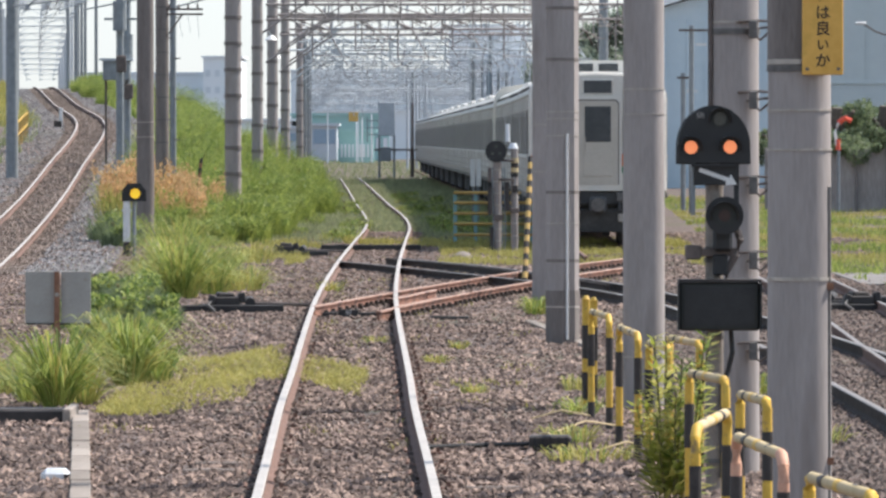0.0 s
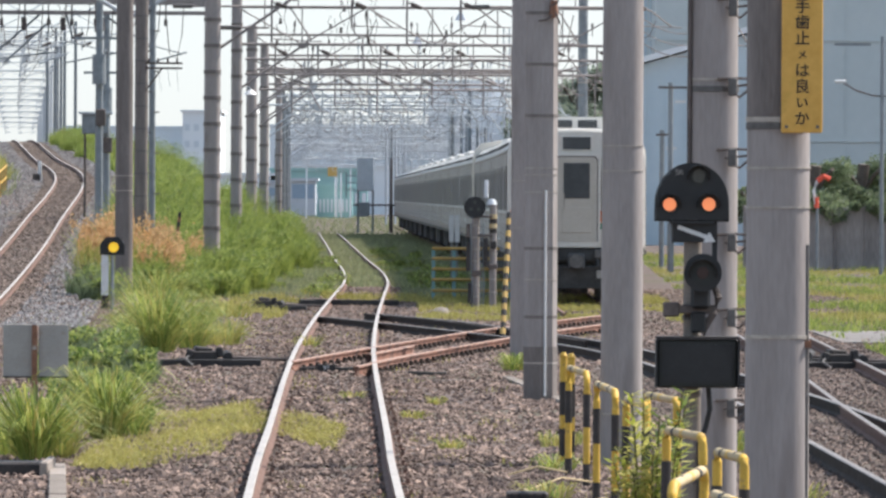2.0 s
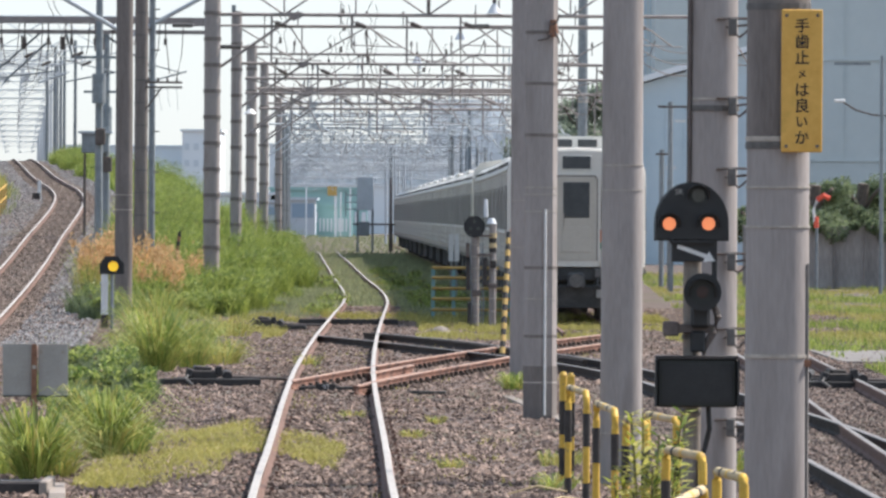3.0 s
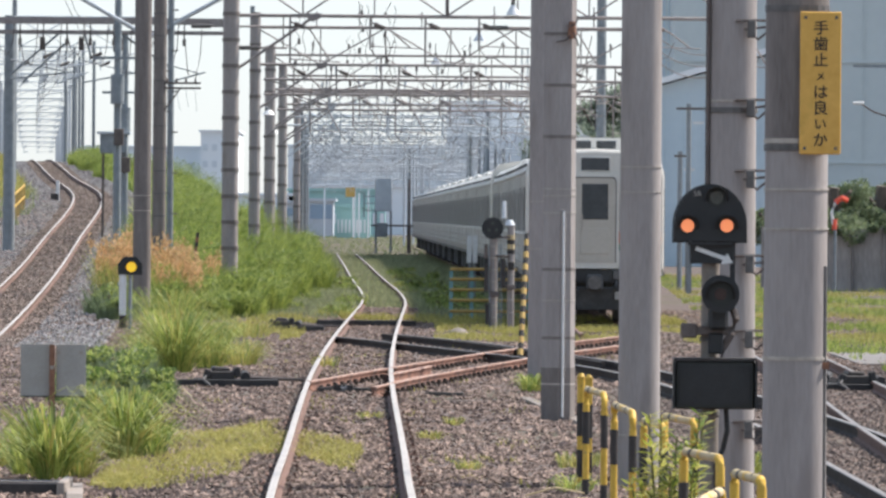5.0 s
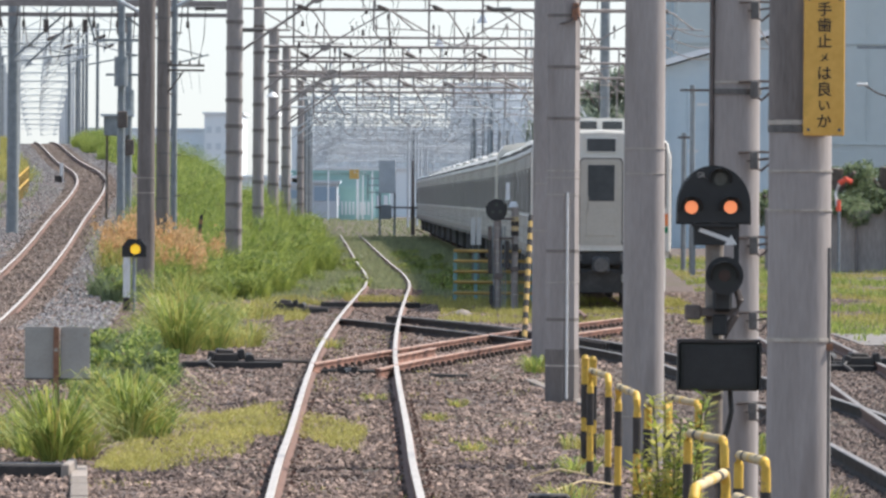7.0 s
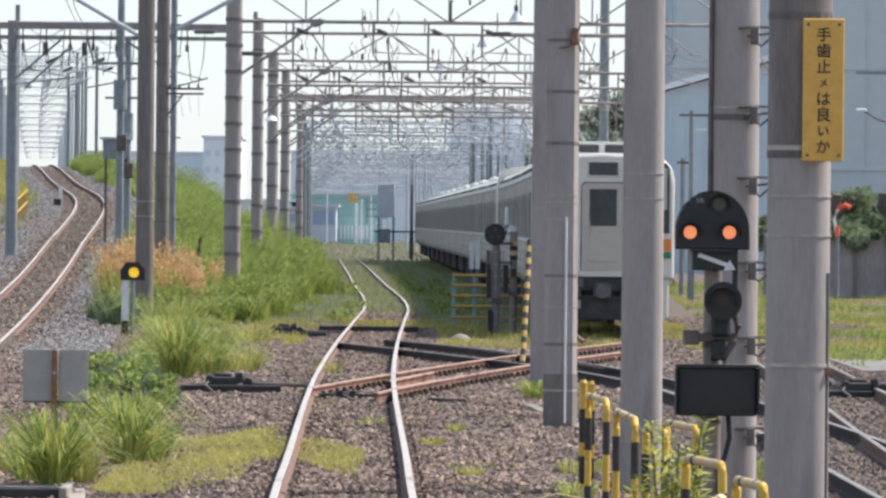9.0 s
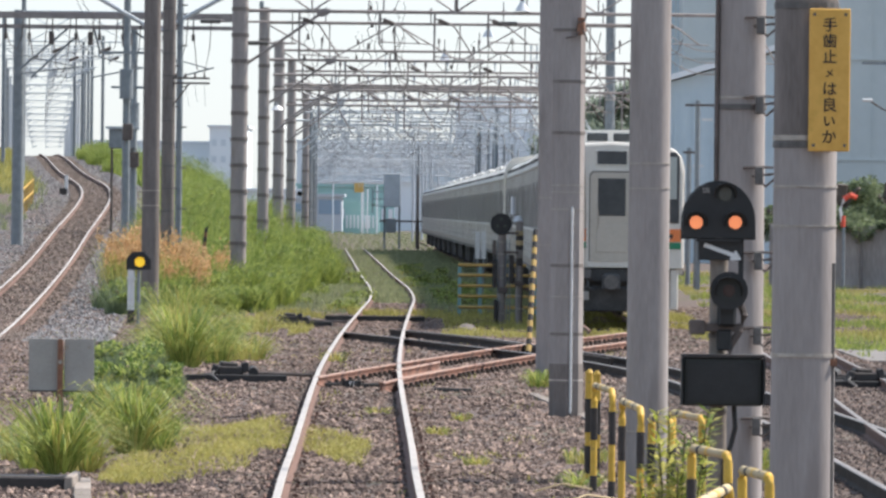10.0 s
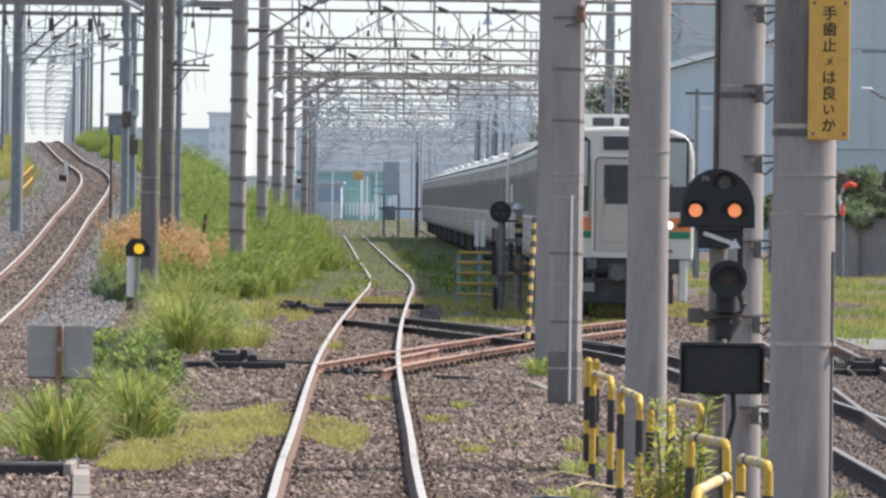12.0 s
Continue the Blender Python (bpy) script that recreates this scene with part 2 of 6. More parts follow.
def link_mesh(name, bm, mats, parent=None, label="", smooth=False):
    me = bpy.data.meshes.new(name)
    bm.to_mesh(me)
    bm.free()
    for m in mats if isinstance(mats, (list, tuple)) else [mats]:
        me.materials.append(m)
    if smooth:
        me.shade_smooth()
        me.set_sharp_from_angle(angle=radians(40))
    ob = new(name, me)
    ob.parent = parent
    return tagged(ob, label)


def part(name, bm, material, parent, label="", smooth=False):
    return link_mesh(name, bm, material, parent, label, smooth)


def share(name, me, parent, m, label=""):
    ob = new(name, me)
    ob.parent = parent
    ob.matrix_basis = m
    return tagged(ob, label)


def box(c, size, bm=None, rot=(0, 0, 0), bevel=0.0, slot=0):
    bm = bm or bmesh.new()
    m = pose(*c, *rot) @ Matrix.Diagonal((*size, 1))
    got = bmesh.ops.create_cube(bm, size=1, matrix=m)["verts"]
    if bevel:
        edges = list({e for v in got for e in v.link_edges})
        bmesh.ops.bevel(bm, geom=edges, offset=bevel, segments=1, affect="EDGES")
    if slot:
        for f in {f for v in got if v.is_valid for f in v.link_faces}:
            f.material_index = slot
    return bm


def rod(a, b, r, r2=None, bm=None, seg=8, caps=True):
    bm = bm or bmesh.new()
    a, b = Vector(a), Vector(b)
    q = (b - a).to_track_quat("Z", "Y").to_matrix().to_4x4()
    m = Matrix.Translation((a + b) / 2) @ q
    bmesh.ops.create_cone(bm, cap_ends=caps, segments=seg, radius1=r, radius2=r if r2 is None else r2, depth=(b - a).length, matrix=m)
    return bm


def tube(points, r, bm=None, seg=6):
    bm = bm or bmesh.new()
    pts = [Vector(p) for p in points]
    rings = []
    for i, p in enumerate(pts):
        d = (pts[min(i + 1, len(pts) - 1)] - pts[max(i - 1, 0)]).normalized()
        s = d.cross(Vector((0, 0, 1)) if abs(d.z) < 0.95 else Vector((1, 0, 0))).normalized()
        u = s.cross(d)
        rings.append([bm.verts.new(p + r * (math.cos(k * 2 * math.pi / seg) * s + math.sin(k * 2 * math.pi / seg) * u)) for k in range(seg)])
    for a, b in zip(rings, rings[1:]):
        for k in range(seg):
            bm.faces.new((a[k], a[(k + 1) % seg], b[(k + 1) % seg], b[k]))
    bm.faces.new(rings[0][::-1])
    bm.faces.new(rings[-1])
    return bm


def outline(points, depth, m=Matrix(), bm=None):
    """A flat outline in x and z, made thick along y."""
    bm = bm or bmesh.new()
    n = len(points)
    a = [bm.verts.new(m @ Vector((x, 0, z))) for x, z in points]
    b = [bm.verts.new(m @ Vector((x, depth, z))) for x, z in points]
    bm.faces.new(a)
    bm.faces.new(b[::-1])
    for i in range(n):
        bm.faces.new((a[i], b[i], b[(i + 1) % n], a[(i + 1) % n]))
    return bm


def smooth_path(points, step):
    """A gentle curve through points, sampled about every step metres."""
    p = np.array(points, float)
    p = np.vstack([2 * p[0] - p[1], p, 2 * p[-1] - p[-2]])
    out = []
    for i in range(1, len(p) - 2):
        n = max(2, int(np.linalg.norm(p[i + 1] - p[i]) / step))
        for t in np.arange(n) / n:
            a, b, c, d = p[i - 1], p[i], p[i + 1], p[i + 2]
            out.append(0.5 * (2 * b + (c - a) * t + (2 * a - 5 * b + 4 * c - d) * t * t + (3 * b - a - 3 * c + d) * t ** 3))
    out.append(p[-2])
    return np.array(out)


def islands(name, verts, faces, material, parent=None, label="", category="", kind="stuff"):
    me = bpy.data.meshes.new(name)
    me.from_pydata(verts.tolist(), [], faces if isinstance(faces, list) else faces.tolist())
    me.materials.append(material)
    ob = new(name, me)
    ob.parent = parent
    return tagged(ob, label, category, "", kind)


# ---- the land ----
# the climbing branch line: y, x and rail-head height of its centre
BRANCH = np.array([(60, -6.9, 0.0), (100, -7.4, 0.02), (147, -8.75, 0.08), (206, -10.63, 0.66), (252, -12.03, 1.54), (316, -14.0, 3.04), (392, -18.6, 4.17),
                   (528, -26.6, 5.98), (800, -40.8, 6.6), (1600, -81.4, 6.9)])
BRANCH_LINE = smooth_path(BRANCH, 4.0)


def branch(y):
    return np.interp(y, BRANCH_LINE[:, 0], BRANCH_LINE[:, 1]), np.interp(y, BRANCH_LINE[:, 0], BRANCH_LINE[:, 2])


def land(x, y):
    """The height of the ground: flat yard, with the branch line's bank rising along one side."""
    bx, bz = branch(y)
    top = np.maximum(bz - 0.17, 0.0)
    foot = -4.4 - np.maximum(0, y - 260) * 0.012
    k = np.clip((x - (bx + 1.9)) / np.maximum(foot - (bx + 1.9), 0.5), 0, 1)
    h = top * (1 - k * k * (3 - 2 * k))
    h = np.where(x < bx - 4, np.maximum(h - (bx - 4 - x) * 0.08, h * 0.4), h)
    fade = np.clip((2200 - y) / 600, 0, 1)
    return h * fade


def build_land():
    xs = np.unique(np.concatenate([np.arange(-60, 40, 1.0), np.linspace(-2400, -60, 24), np.linspace(40, 2400, 24)]))
    ys = np.unique(np.concatenate([np.arange(-40, 420, 4.0), np.arange(420, 1600, 20.0), np.linspace(1600, 4900, 12)]))
    gx, gy = np.meshgrid(xs, ys)
    v = np.stack([gx, gy, land(gx, gy)], -1).reshape(-1, 3)
    n = len(xs)
    f = [(j * n + i, j * n + i + 1, (j + 1) * n + i + 1, (j + 1) * n + i) for j in range(len(ys) - 1) for i in range(n - 1)]
    ob = islands("ground", v, f, M_SOIL, None, "brown stony railway yard ground with weedy patches", "ground", "structure")
    ob.data.shade_smooth()


build_land()


def hug(x, y):
    return float(land(np.array(x, float), np.array(y, float)))


# ---- tracks ----
RAIL = [(-.065, 0), (.065, 0), (.065, .016), (.014, .034), (.014, .098), (.034, .108), (.034, .133), (.029, .14), (-.029, .14), (-.034, .133), (-.034, .108),
        (-.014, .098), (-.014, .034), (-.065, .016)]


def rail(name, path, mats, parent, label=""):
    """A rail of flat-bottomed section swept along the points; its running face takes the second material."""
    bm = bmesh.new()
    rings = []
    for i, p in enumerate(path):
        d = path[min(i + 1, len(path) - 1)] - path[max(i - 1, 0)]
        s = Vector((d[1], -d[0], 0)).normalized()
        rings.append([bm.verts.new(Vector(p) + s * x + Vector((0, 0, z))) for x, z in RAIL])
    n = len(RAIL)
    for a, b in zip(rings, rings[1:]):
        for k in range(n):
            f = bm.faces.new((a[k], b[k], b[(k + 1) % n], a[(k + 1) % n]))
            if k in (6, 7):
                f.material_index = 1
    bm.faces.new(rings[0])
    bm.faces.new(rings[-1][::-1])
    return part(name, bm, mats, parent, label)


def beside(path, off):
    d = np.gradient(path[:, :2], axis=0)
    d /= np.linalg.norm(d, axis=1)[:, None]
    out = path.copy()
    out[:, 0] += d[:, 1] * off
    out[:, 1] -= d[:, 0] * off
    return out


SLEEPER = box((0, 0, 0), (2.1, 0.2, 0.14), bevel=0.012)
sleeper_mesh = bpy.data.meshes.new("sleeper")
SLEEPER.to_mesh(sleeper_mesh)
sleeper_mesh.materials.append(M_TIMBER)


CLIP = box((0, 0, 0.01), (0.11, 0.13, 0.03), bevel=0.008)
rod((-0.01, -0.05, 0.02), (-0.01, 0.05, 0.045), 0.018, bm=CLIP, seg=6)
clip_mesh = bpy.data.meshes.new("rail_clip")
CLIP.to_mesh(clip_mesh)
clip_mesh.materials.append(M_RAIL_SIDE)


def lay_sleepers(path, parent, y0, y1, gap=0.62, drop=0.0, clips=0.0):
    along, last, count = 0.0, path[0], 0
    for p in path[1:]:
        along += float(np.linalg.norm(p - last))
        if along >= gap and y0 < p[1] < y1:
            d = p - last
            turn = math.degrees(math.atan2(-d[0], d[1]))
            share("sleeper", sleeper_mesh, parent, Matrix.Translation((p[0] + random.uniform(-.03, .03), p[1], p[2] - 0.067 - drop)) @ pose(
                0, 0, 0, 0, 0, turn + random.uniform(-1, 1)))
            count += 1
            if p[1] < clips and count % 3 == 0:
                for x, flip in ((-0.68, 0), (-0.45, 180), (0.45, 0), (0.68, 180)):
                    share("rail_clip", clip_mesh, parent, Matrix.Translation(p) @ pose(0, 0, 0, 0, 0, turn) @ pose(x, random.uniform(-.02, .02), -0.004, 0, 0, flip))
            along = 0.0
        last = p


MAIN = smooth_path([(-0.35, 20, 0), (-0.55, 45, 0), (-0.79, 66, 0), (-0.88, 76, 0), (-1.12, 100.5, 0), (-1.26, 120, 0), (-1.35, 148, 0), (-1.37, 178, 0), (-1.4, 206, 0), (-1.72, 236, 0),
                    (-2.5, 283, 0), (-4.13, 388, 0), (-5.6, 480, 0)], 0.31)
main_track = thing("railway_track", label="yard track with two bright worn rails on sunken timber sleepers", category="track", kind="structure")
for side in (-0.565, 0.565):
    rail("rail", beside(MAIN, side)[::4], [M_RAIL_SIDE, M_RAIL_TOP], main_track, "rail with rusty sides and a bright running face")
lay_sleepers(MAIN, main_track, 48, 190, clips=93)

branch_path = smooth_path([(x, y, z - 0.14) for y, x, z in BRANCH], 2.0)
branch_track = thing("railway_track", label="branch track climbing in a bend on a gravel bank", category="track", kind="structure")
for side in (-0.565, 0.565):
    rail("rail", beside(branch_path, side), [M_RAIL_SIDE, M_RAIL_TOP], branch_track, "rail with rusty sides and a bright running face")
lay_sleepers(smooth_path([(x, y, z - 0.14) for y, x, z in BRANCH[:8]], 0.31), branch_track, 140, 330, 0.66, 0.02)

# the crossover: rust-red rails climb away to the right, dark rails come down to the right
CHAIR = bmesh.new()
box((0, 0, 0.03), (0.3, 0.16, 0.06), CHAIR)
box((0.1, 0, 0.07), (0.05, 0.12, 0.06), CHAIR)
chair_mesh = bpy.data.meshes.new("rail_chair")
CHAIR.to_mesh(chair_mesh)
chair_mesh.materials.append(M_RAIL_DARK)


def chairs(path, parent, gap):
    along, last = 0.0, path[0]
    for p in path[1:]:
        along += float(np.linalg.norm(p - last))
        if along > gap:
            d = p - last
            share("rail_chair", chair_mesh, parent, Matrix.Translation((p[0], p[1], -0.02)) @ pose(0, 0, 0, 0, 0, math.degrees(math.atan2(-d[0], d[1]))))
            along = 0.0
        last = p


RED_LINE = [(-1.72, 106.4, 0.005), (-0.78, 115.8, 0.005), (0.73, 129.6, 0.005), (1.48, 135.6, 0.005), (2.4, 142.2, 0.005), (3.31, 148.6, 0.005), (3.6, 150.8, 0.005)]
RED_NEAR = [(-0.83, 103.2, 0.005), (-0.17, 110.4, 0.005), (1.32, 124.2, 0.005), (2.23, 131.5, 0.005), (3.14, 138.3, 0.005), (3.7, 142.8, 0.005)]
red_track = thing("crossover_track", label="rust-red crossover rails on close-set chairs", category="track", kind="structure")
for line in (RED_LINE, RED_NEAR):
    p = smooth_path(line, 0.3)
    rail("rail", p[::3], [M_RAIL_RUST, M_RAIL_WORN], red_track, "orange rusted rail")
    chairs(p, red_track, 0.6)
rail("frog", smooth_path([(-0.72, 111.6, 0), (-0.45, 114.3, 0), (-0.1, 118.3, 0)], 1), [M_RAIL_RUST, M_RAIL_WORN], red_track, "heavy rust-coloured crossing nose")

DARK_FAR = [(-0.82, 150.2, 0.002), (0.7, 141.3, 0.002), (1.47, 135.0, 0.002), (2.18, 128.8, 0.002), (2.8, 122.6, 0.002), (3.42, 113.6, 0.002), (4.05, 100.5, 0.002), (4.45, 90.0, 0.002),
            (4.68, 80.0, 0.002), (4.9, 60, 0.002)]
DARK_NEAR = [(-1.9, 146.6, 0.002), (-0.8, 140.0, 0.002), (1.2, 127.2, 0.002), (2.0, 120.9, 0.002), (2.6, 114.4, 0.002), (3.1, 105.0, 0.002), (3.42, 90.0, 0.002), (3.56, 76, 0.002), (3.7, 58, 0.002)]
dark_track = thing("crossover_track", label="blackened crossover rails curving past the poles", category="track", kind="structure")
for line in (DARK_FAR, DARK_NEAR):
    p = smooth_path(line, 0.4)
    rail("rail", p[::2], [M_RAIL_DARK, M_RAIL_DULL], dark_track, "dark oily rail")
for off in (-0.22,):
    rail("guard_rail", beside(smooth_path(DARK_FAR[:5], 1.0), -off), [M_RAIL_DARK, M_RAIL_DARK], dark_track, "dark inner guard rail")
lay_sleepers(smooth_path([((a[0] + b[0]) / 2, (a[1] + b[1]) / 2, 0) for a, b in zip(DARK_FAR[2:9], DARK_NEAR[1:8])], 0.31), dark_track, 60, 135)

side_track = thing("railway_track", label="rusty siding beyond the concrete poles", category="track", kind="structure")
for line in ([(4.25, 60, 0), (4.55, 84, 0), (4.9, 105, 0), (5.2, 130, 0)], [(5.38, 60, 0), (5.68, 84, 0), (6.0, 105, 0), (6.3, 130, 0)]):
    rail("rail", smooth_path(line, 2), [M_RAIL_SIDE, M_RAIL_DULL], side_track, "dull rusty rail")


def train_x(y):
    y = np.asarray(y, float)
    return np.where(y < 240, 3.34 - 7.0e-5 * np.maximum(y - 165, 0) ** 2, 2.946 - 0.0123 * (y - 240))


stable_track = thing("railway_track", label="track under the standing electric train", category="track", kind="structure")
ty = np.arange(152, 620, 3.0)
tline = np.stack([train_x(ty), ty, np.zeros_like(ty)], 1)
for side in (-0.565, 0.565):
    rail("rail", beside(tline, side), [M_RAIL_SIDE, M_RAIL_SIDE], stable_track, "rail with rusty sides")


# ---- poles and overhead line ----
def pole(name, x, y, height, r0, r1, material, rings=(), label="", base=None, sides=20, band=M_BAND, group="", proud=0.006):
    z0 = hug(x, y) if base is None else base
    ob = thing(name, (x, y, z0), label, "pole", group)
    part("shaft", rod((0, 0, -0.3), (0, 0, height), r0, r1, seg=sides), material, ob, smooth=sides > 12)
    for z, thick in rings:
        r = r0 + (r1 - r0) * z / height
        part("band", rod((0, 0, z), (0, 0, z + thick), r + proud, seg=sides), band, ob)
    return ob


near_pole = pole("concrete_pole", 2.09, 46.2, 9, 0.19, 0.17, M_CONCRETE, [(1.55, 0.022), (2.31, 0.012), (2.54, 0.012)], "grey weathered concrete pole with thin steel bands", group="concrete poles")
part("clamp", rod((0, 0, 2.815), (0, 0, 2.842), 0.192, seg=20), M_BAND, near_pole, "worn flat clamp under the sign")
part("clamp", rod((0, 0, 2.77), (0, 0, 2.81), 0.191, seg=20), M_BAND_DARK, near_pole)
part("sleeve", rod((0, 0, 2.845), (0, 0, 9.01), 0.187, 0.174, seg=20), M_CONCRETE_DARK, near_pole, "darker brown upper casing", smooth=True)
part("clamp", rod((0, 0, 3.58), (0, 0, 3.62), 0.190, seg=20), M_BAND_DARK, near_pole)
part("conduit", rod((0.165, -0.07, 0), (0.165, -0.07, 2.1), 0.017, seg=10), M_BAND_DARK, near_pole, "thin grey conduit")
for z in (0.5, 1.52):
    part("conduit_clip", box((0.165, -0.085, z), (0.06, 0.03, 0.04)), M_RUST, near_pole)

bracket_pole = pole("concrete_pole", 2.07, 56.0, 9.5, 0.182, 0.165, M_CONCRETE, [(3.2, 0.014)], "grey concrete pole with a ladder of side brackets", group="concrete poles")
for z in (0.9, 1.54, 2.07, 2.67, 3.17, 3.73, 4.3):
    b = part("bracket", tube([(0.02, -0.19, z + 0.04), (0.16, -0.18, z + 0.045), (0.3, -0.17, z + 0.04), (0.25, -0.17, z - 0.03), (0.18, -0.17, z - 0.09), (0.08, -0.18, z - 0.02), (0.25, -0.17, z - 0.0)], 0.011), M_STEEL_DARK, bracket_pole, "small galvanised side bracket")
    part("bolt", box((0.13, -0.2, z - 0.015), (0.06, 0.05, 0.13), bevel=0.008), M_BAND_DARK, b)
part("cable", rod((-0.17, -0.09, 0), (-0.17, -0.09, 9), 0.016), M_STEEL_DARK, bracket_pole)
part("clamp", rod((0, 0, 3.12), (0, 0, 3.16), 0.186, seg=20), M_BAND_DARK, bracket_pole)

third_pole = pole("concrete_pole", 1.79, 70.0, 10, 0.187, 0.168, M_CONCRETE, [(2.6, 0.008), (2.82, 0.01), (0.45, 0.01)], "tall grey concrete pole with wire ties", group="concrete poles")

paired_pole = pole("concrete_pole", 1.415, 92.4, 8.0, 0.195, 0.18, M_CONCRETE, [(0.42, 0.02), (2.7, 0.012), (2.62, 0.012), (2.42, 0.012), (1.4, 0.01)], "concrete pole carrying a white conduit", sides=8, group="concrete poles")
part("conduit", rod((0.05, -0.2, 0.05), (0.05, -0.2, 2.45), 0.014), M_WHITE, paired_pole, "slim white conduit")
part("foot_casing", rod((0, 0, 0), (0, 0, 0.62), 0.2, seg=8), M_CONCRETE_DARK, paired_pole, "darker concrete foot")
for z in (0.95, 1.75, 3.3, 3.9, 4.5):
    part("band", rod((0, 0, z), (0, 0, z + 0.035), 0.1955, seg=8), M_CONCRETE_DARK, paired_pole)
part("insulator", rod((0.13, -0.18, 4.46), (0.13, -0.18, 4.66), 0.055, 0.035), M_RUST, paired_pole, "brown cable fitting")
for a, b in (((0.13, 4.56), (0.2, 4.38)), ((0.13, 4.52), (-0.05, 4.42)), ((0.1, 4.6), (0.2, 4.72))):
    part("cable_tail", tube([(a[0], -0.2, a[1]), ((a[0] + b[0]) / 2 + 0.02, -0.24, (a[1] + b[1]) / 2 - 0.03), (b[0], -0.2, b[1])], 0.012), M_STEEL_DARK, paired_pole)
pole("concrete_pole", 1.56, 117.6, 8.5, 0.215, 0.2, M_CONCRETE, [(1.9, 0.012), (2.6, 0.012)], "older concrete pole standing close to another", group="concrete poles")

# poles along the bank
pole("concrete_pole", -6.55, 175, 10.5, 0.2, 0.18, M_CONCRETE_DARK, [(2.35, 0.02), (2.68, 0.02)], "dark brown concrete pole beside the shrubs", group="bank poles")
arm_pole = pole("concrete_pole", -6.82, 193.2, 11, 0.17, 0.155, M_CONCRETE_DARK, [(1.0 + 0.55 * k, 0.03) for k in range(14)], "concrete pole with a telegraph cross-arm", group="bank poles", band=M_BAND_DARK)
arm_pole_z = hug(-6.82, 193.2)
for z in (5.58, 5.46):
    part("cross_arm", box((0.5, -0.1, z - arm_pole_z), (1.0, 0.06, 0.05)), M_STEEL_DARK, arm_pole)
part("arm_brace", rod((0.1, -0.1, 4.9 - arm_pole_z), (0.5, -0.1, 5.45 - arm_pole_z), 0.02), M_STEEL_DARK, arm_pole)
for k in range(4):
    part("insulator", rod((0.18 + 0.23 * k, -0.1, 5.6 - arm_pole_z), (0.18 + 0.23 * k, -0.1, 5.7 - arm_pole_z), 0.03, 0.02), M_STEEL_DARK, arm_pole)
    part("loose_wire", tube([(0.2 + 0.22 * k, -0.1, 5.45 - arm_pole_z), (0.22 + 0.22 * k, -0.1, 5.2 - arm_pole_z), (0.3 + 0.2 * k, -0.1, 5.0 - arm_pole_z - 0.1 * (k % 2))], 0.005), M_STEEL, arm_pole)
pole("concrete_pole", -5.2, 197.4, 9.5, 0.205, 0.2, M_CONCRETE, [(0.2 + 0.65 * k, 0.09) for k in range(14)], "brownish concrete pole ringed with proud collars", group="bank poles", base=0, band=M_CONCRETE_DARK, proud=0.02)
for x, y, h, r in ((-5.7, 245, 8.66, 0.18), (-6.13, 287, 8.52, 0.21), (-6.5, 329, 8.62, 0.2), (-7.34, 410, 8.47, 0.19)):
    pole("concrete_pole", x, y, h, r, r * 0.9, M_CONCRETE, [(0.4 + 0.8 * k, 0.1) for k in range(10)], "ringed concrete overhead-line pole above the shrubs", base=0, group="line poles", sides=12, band=M_CONCRETE_DARK, proud=0.016)
pole("steel_pole", -6.2, 262, 9.3, 0.09, 0.08, M_STEEL, [], "slim steel pole between the line poles", base=0, group="line poles", sides=10)
for x, y, z in ((-5.55, 258, 5.75), (-6.3, 300, 5.6)):
    lamp = thing("yard_lamp", (x, y, z), "white dish-shaped yard lamp on a line pole", "lamp", "yard lamps")
    part("shade", rod((0, 0, -0.1), (0, 0, 0.06), 0.23, 0.07, seg=14), M_WHITE, lamp)
    part("stalk", rod((0, 0, 0.05), (-0.1, 0, 0.16), 0.03), M_STEEL, lamp)

RIGHT_POLES = ((5.88, 287, 11), (4.05, 375, 10.35), (3.41, 420, 9.64), (2.6, 462, 9.26), (1.95, 490, 9.95))
pole("line_pole", *RIGHT_POLES[0], 0.19, 0.17, M_STEEL, [(4.5, 0.1), (6.5, 0.06)], "stout grey overhead-line pole behind the train", base=0, sides=12, group="line poles")
for x, y, h in RIGHT_POLES[1:]:
    ob = thing("lattice_mast", (x, y, 0), "slender lattice mast of the overhead line, steel blued for haze", "mast", "lattice masts")
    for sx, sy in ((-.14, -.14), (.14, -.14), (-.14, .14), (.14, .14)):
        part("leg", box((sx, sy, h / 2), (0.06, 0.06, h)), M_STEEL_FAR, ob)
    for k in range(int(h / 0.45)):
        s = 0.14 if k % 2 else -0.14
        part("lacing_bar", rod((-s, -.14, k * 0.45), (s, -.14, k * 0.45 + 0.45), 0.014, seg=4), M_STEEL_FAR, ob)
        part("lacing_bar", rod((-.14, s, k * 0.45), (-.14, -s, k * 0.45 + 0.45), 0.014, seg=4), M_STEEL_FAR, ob)


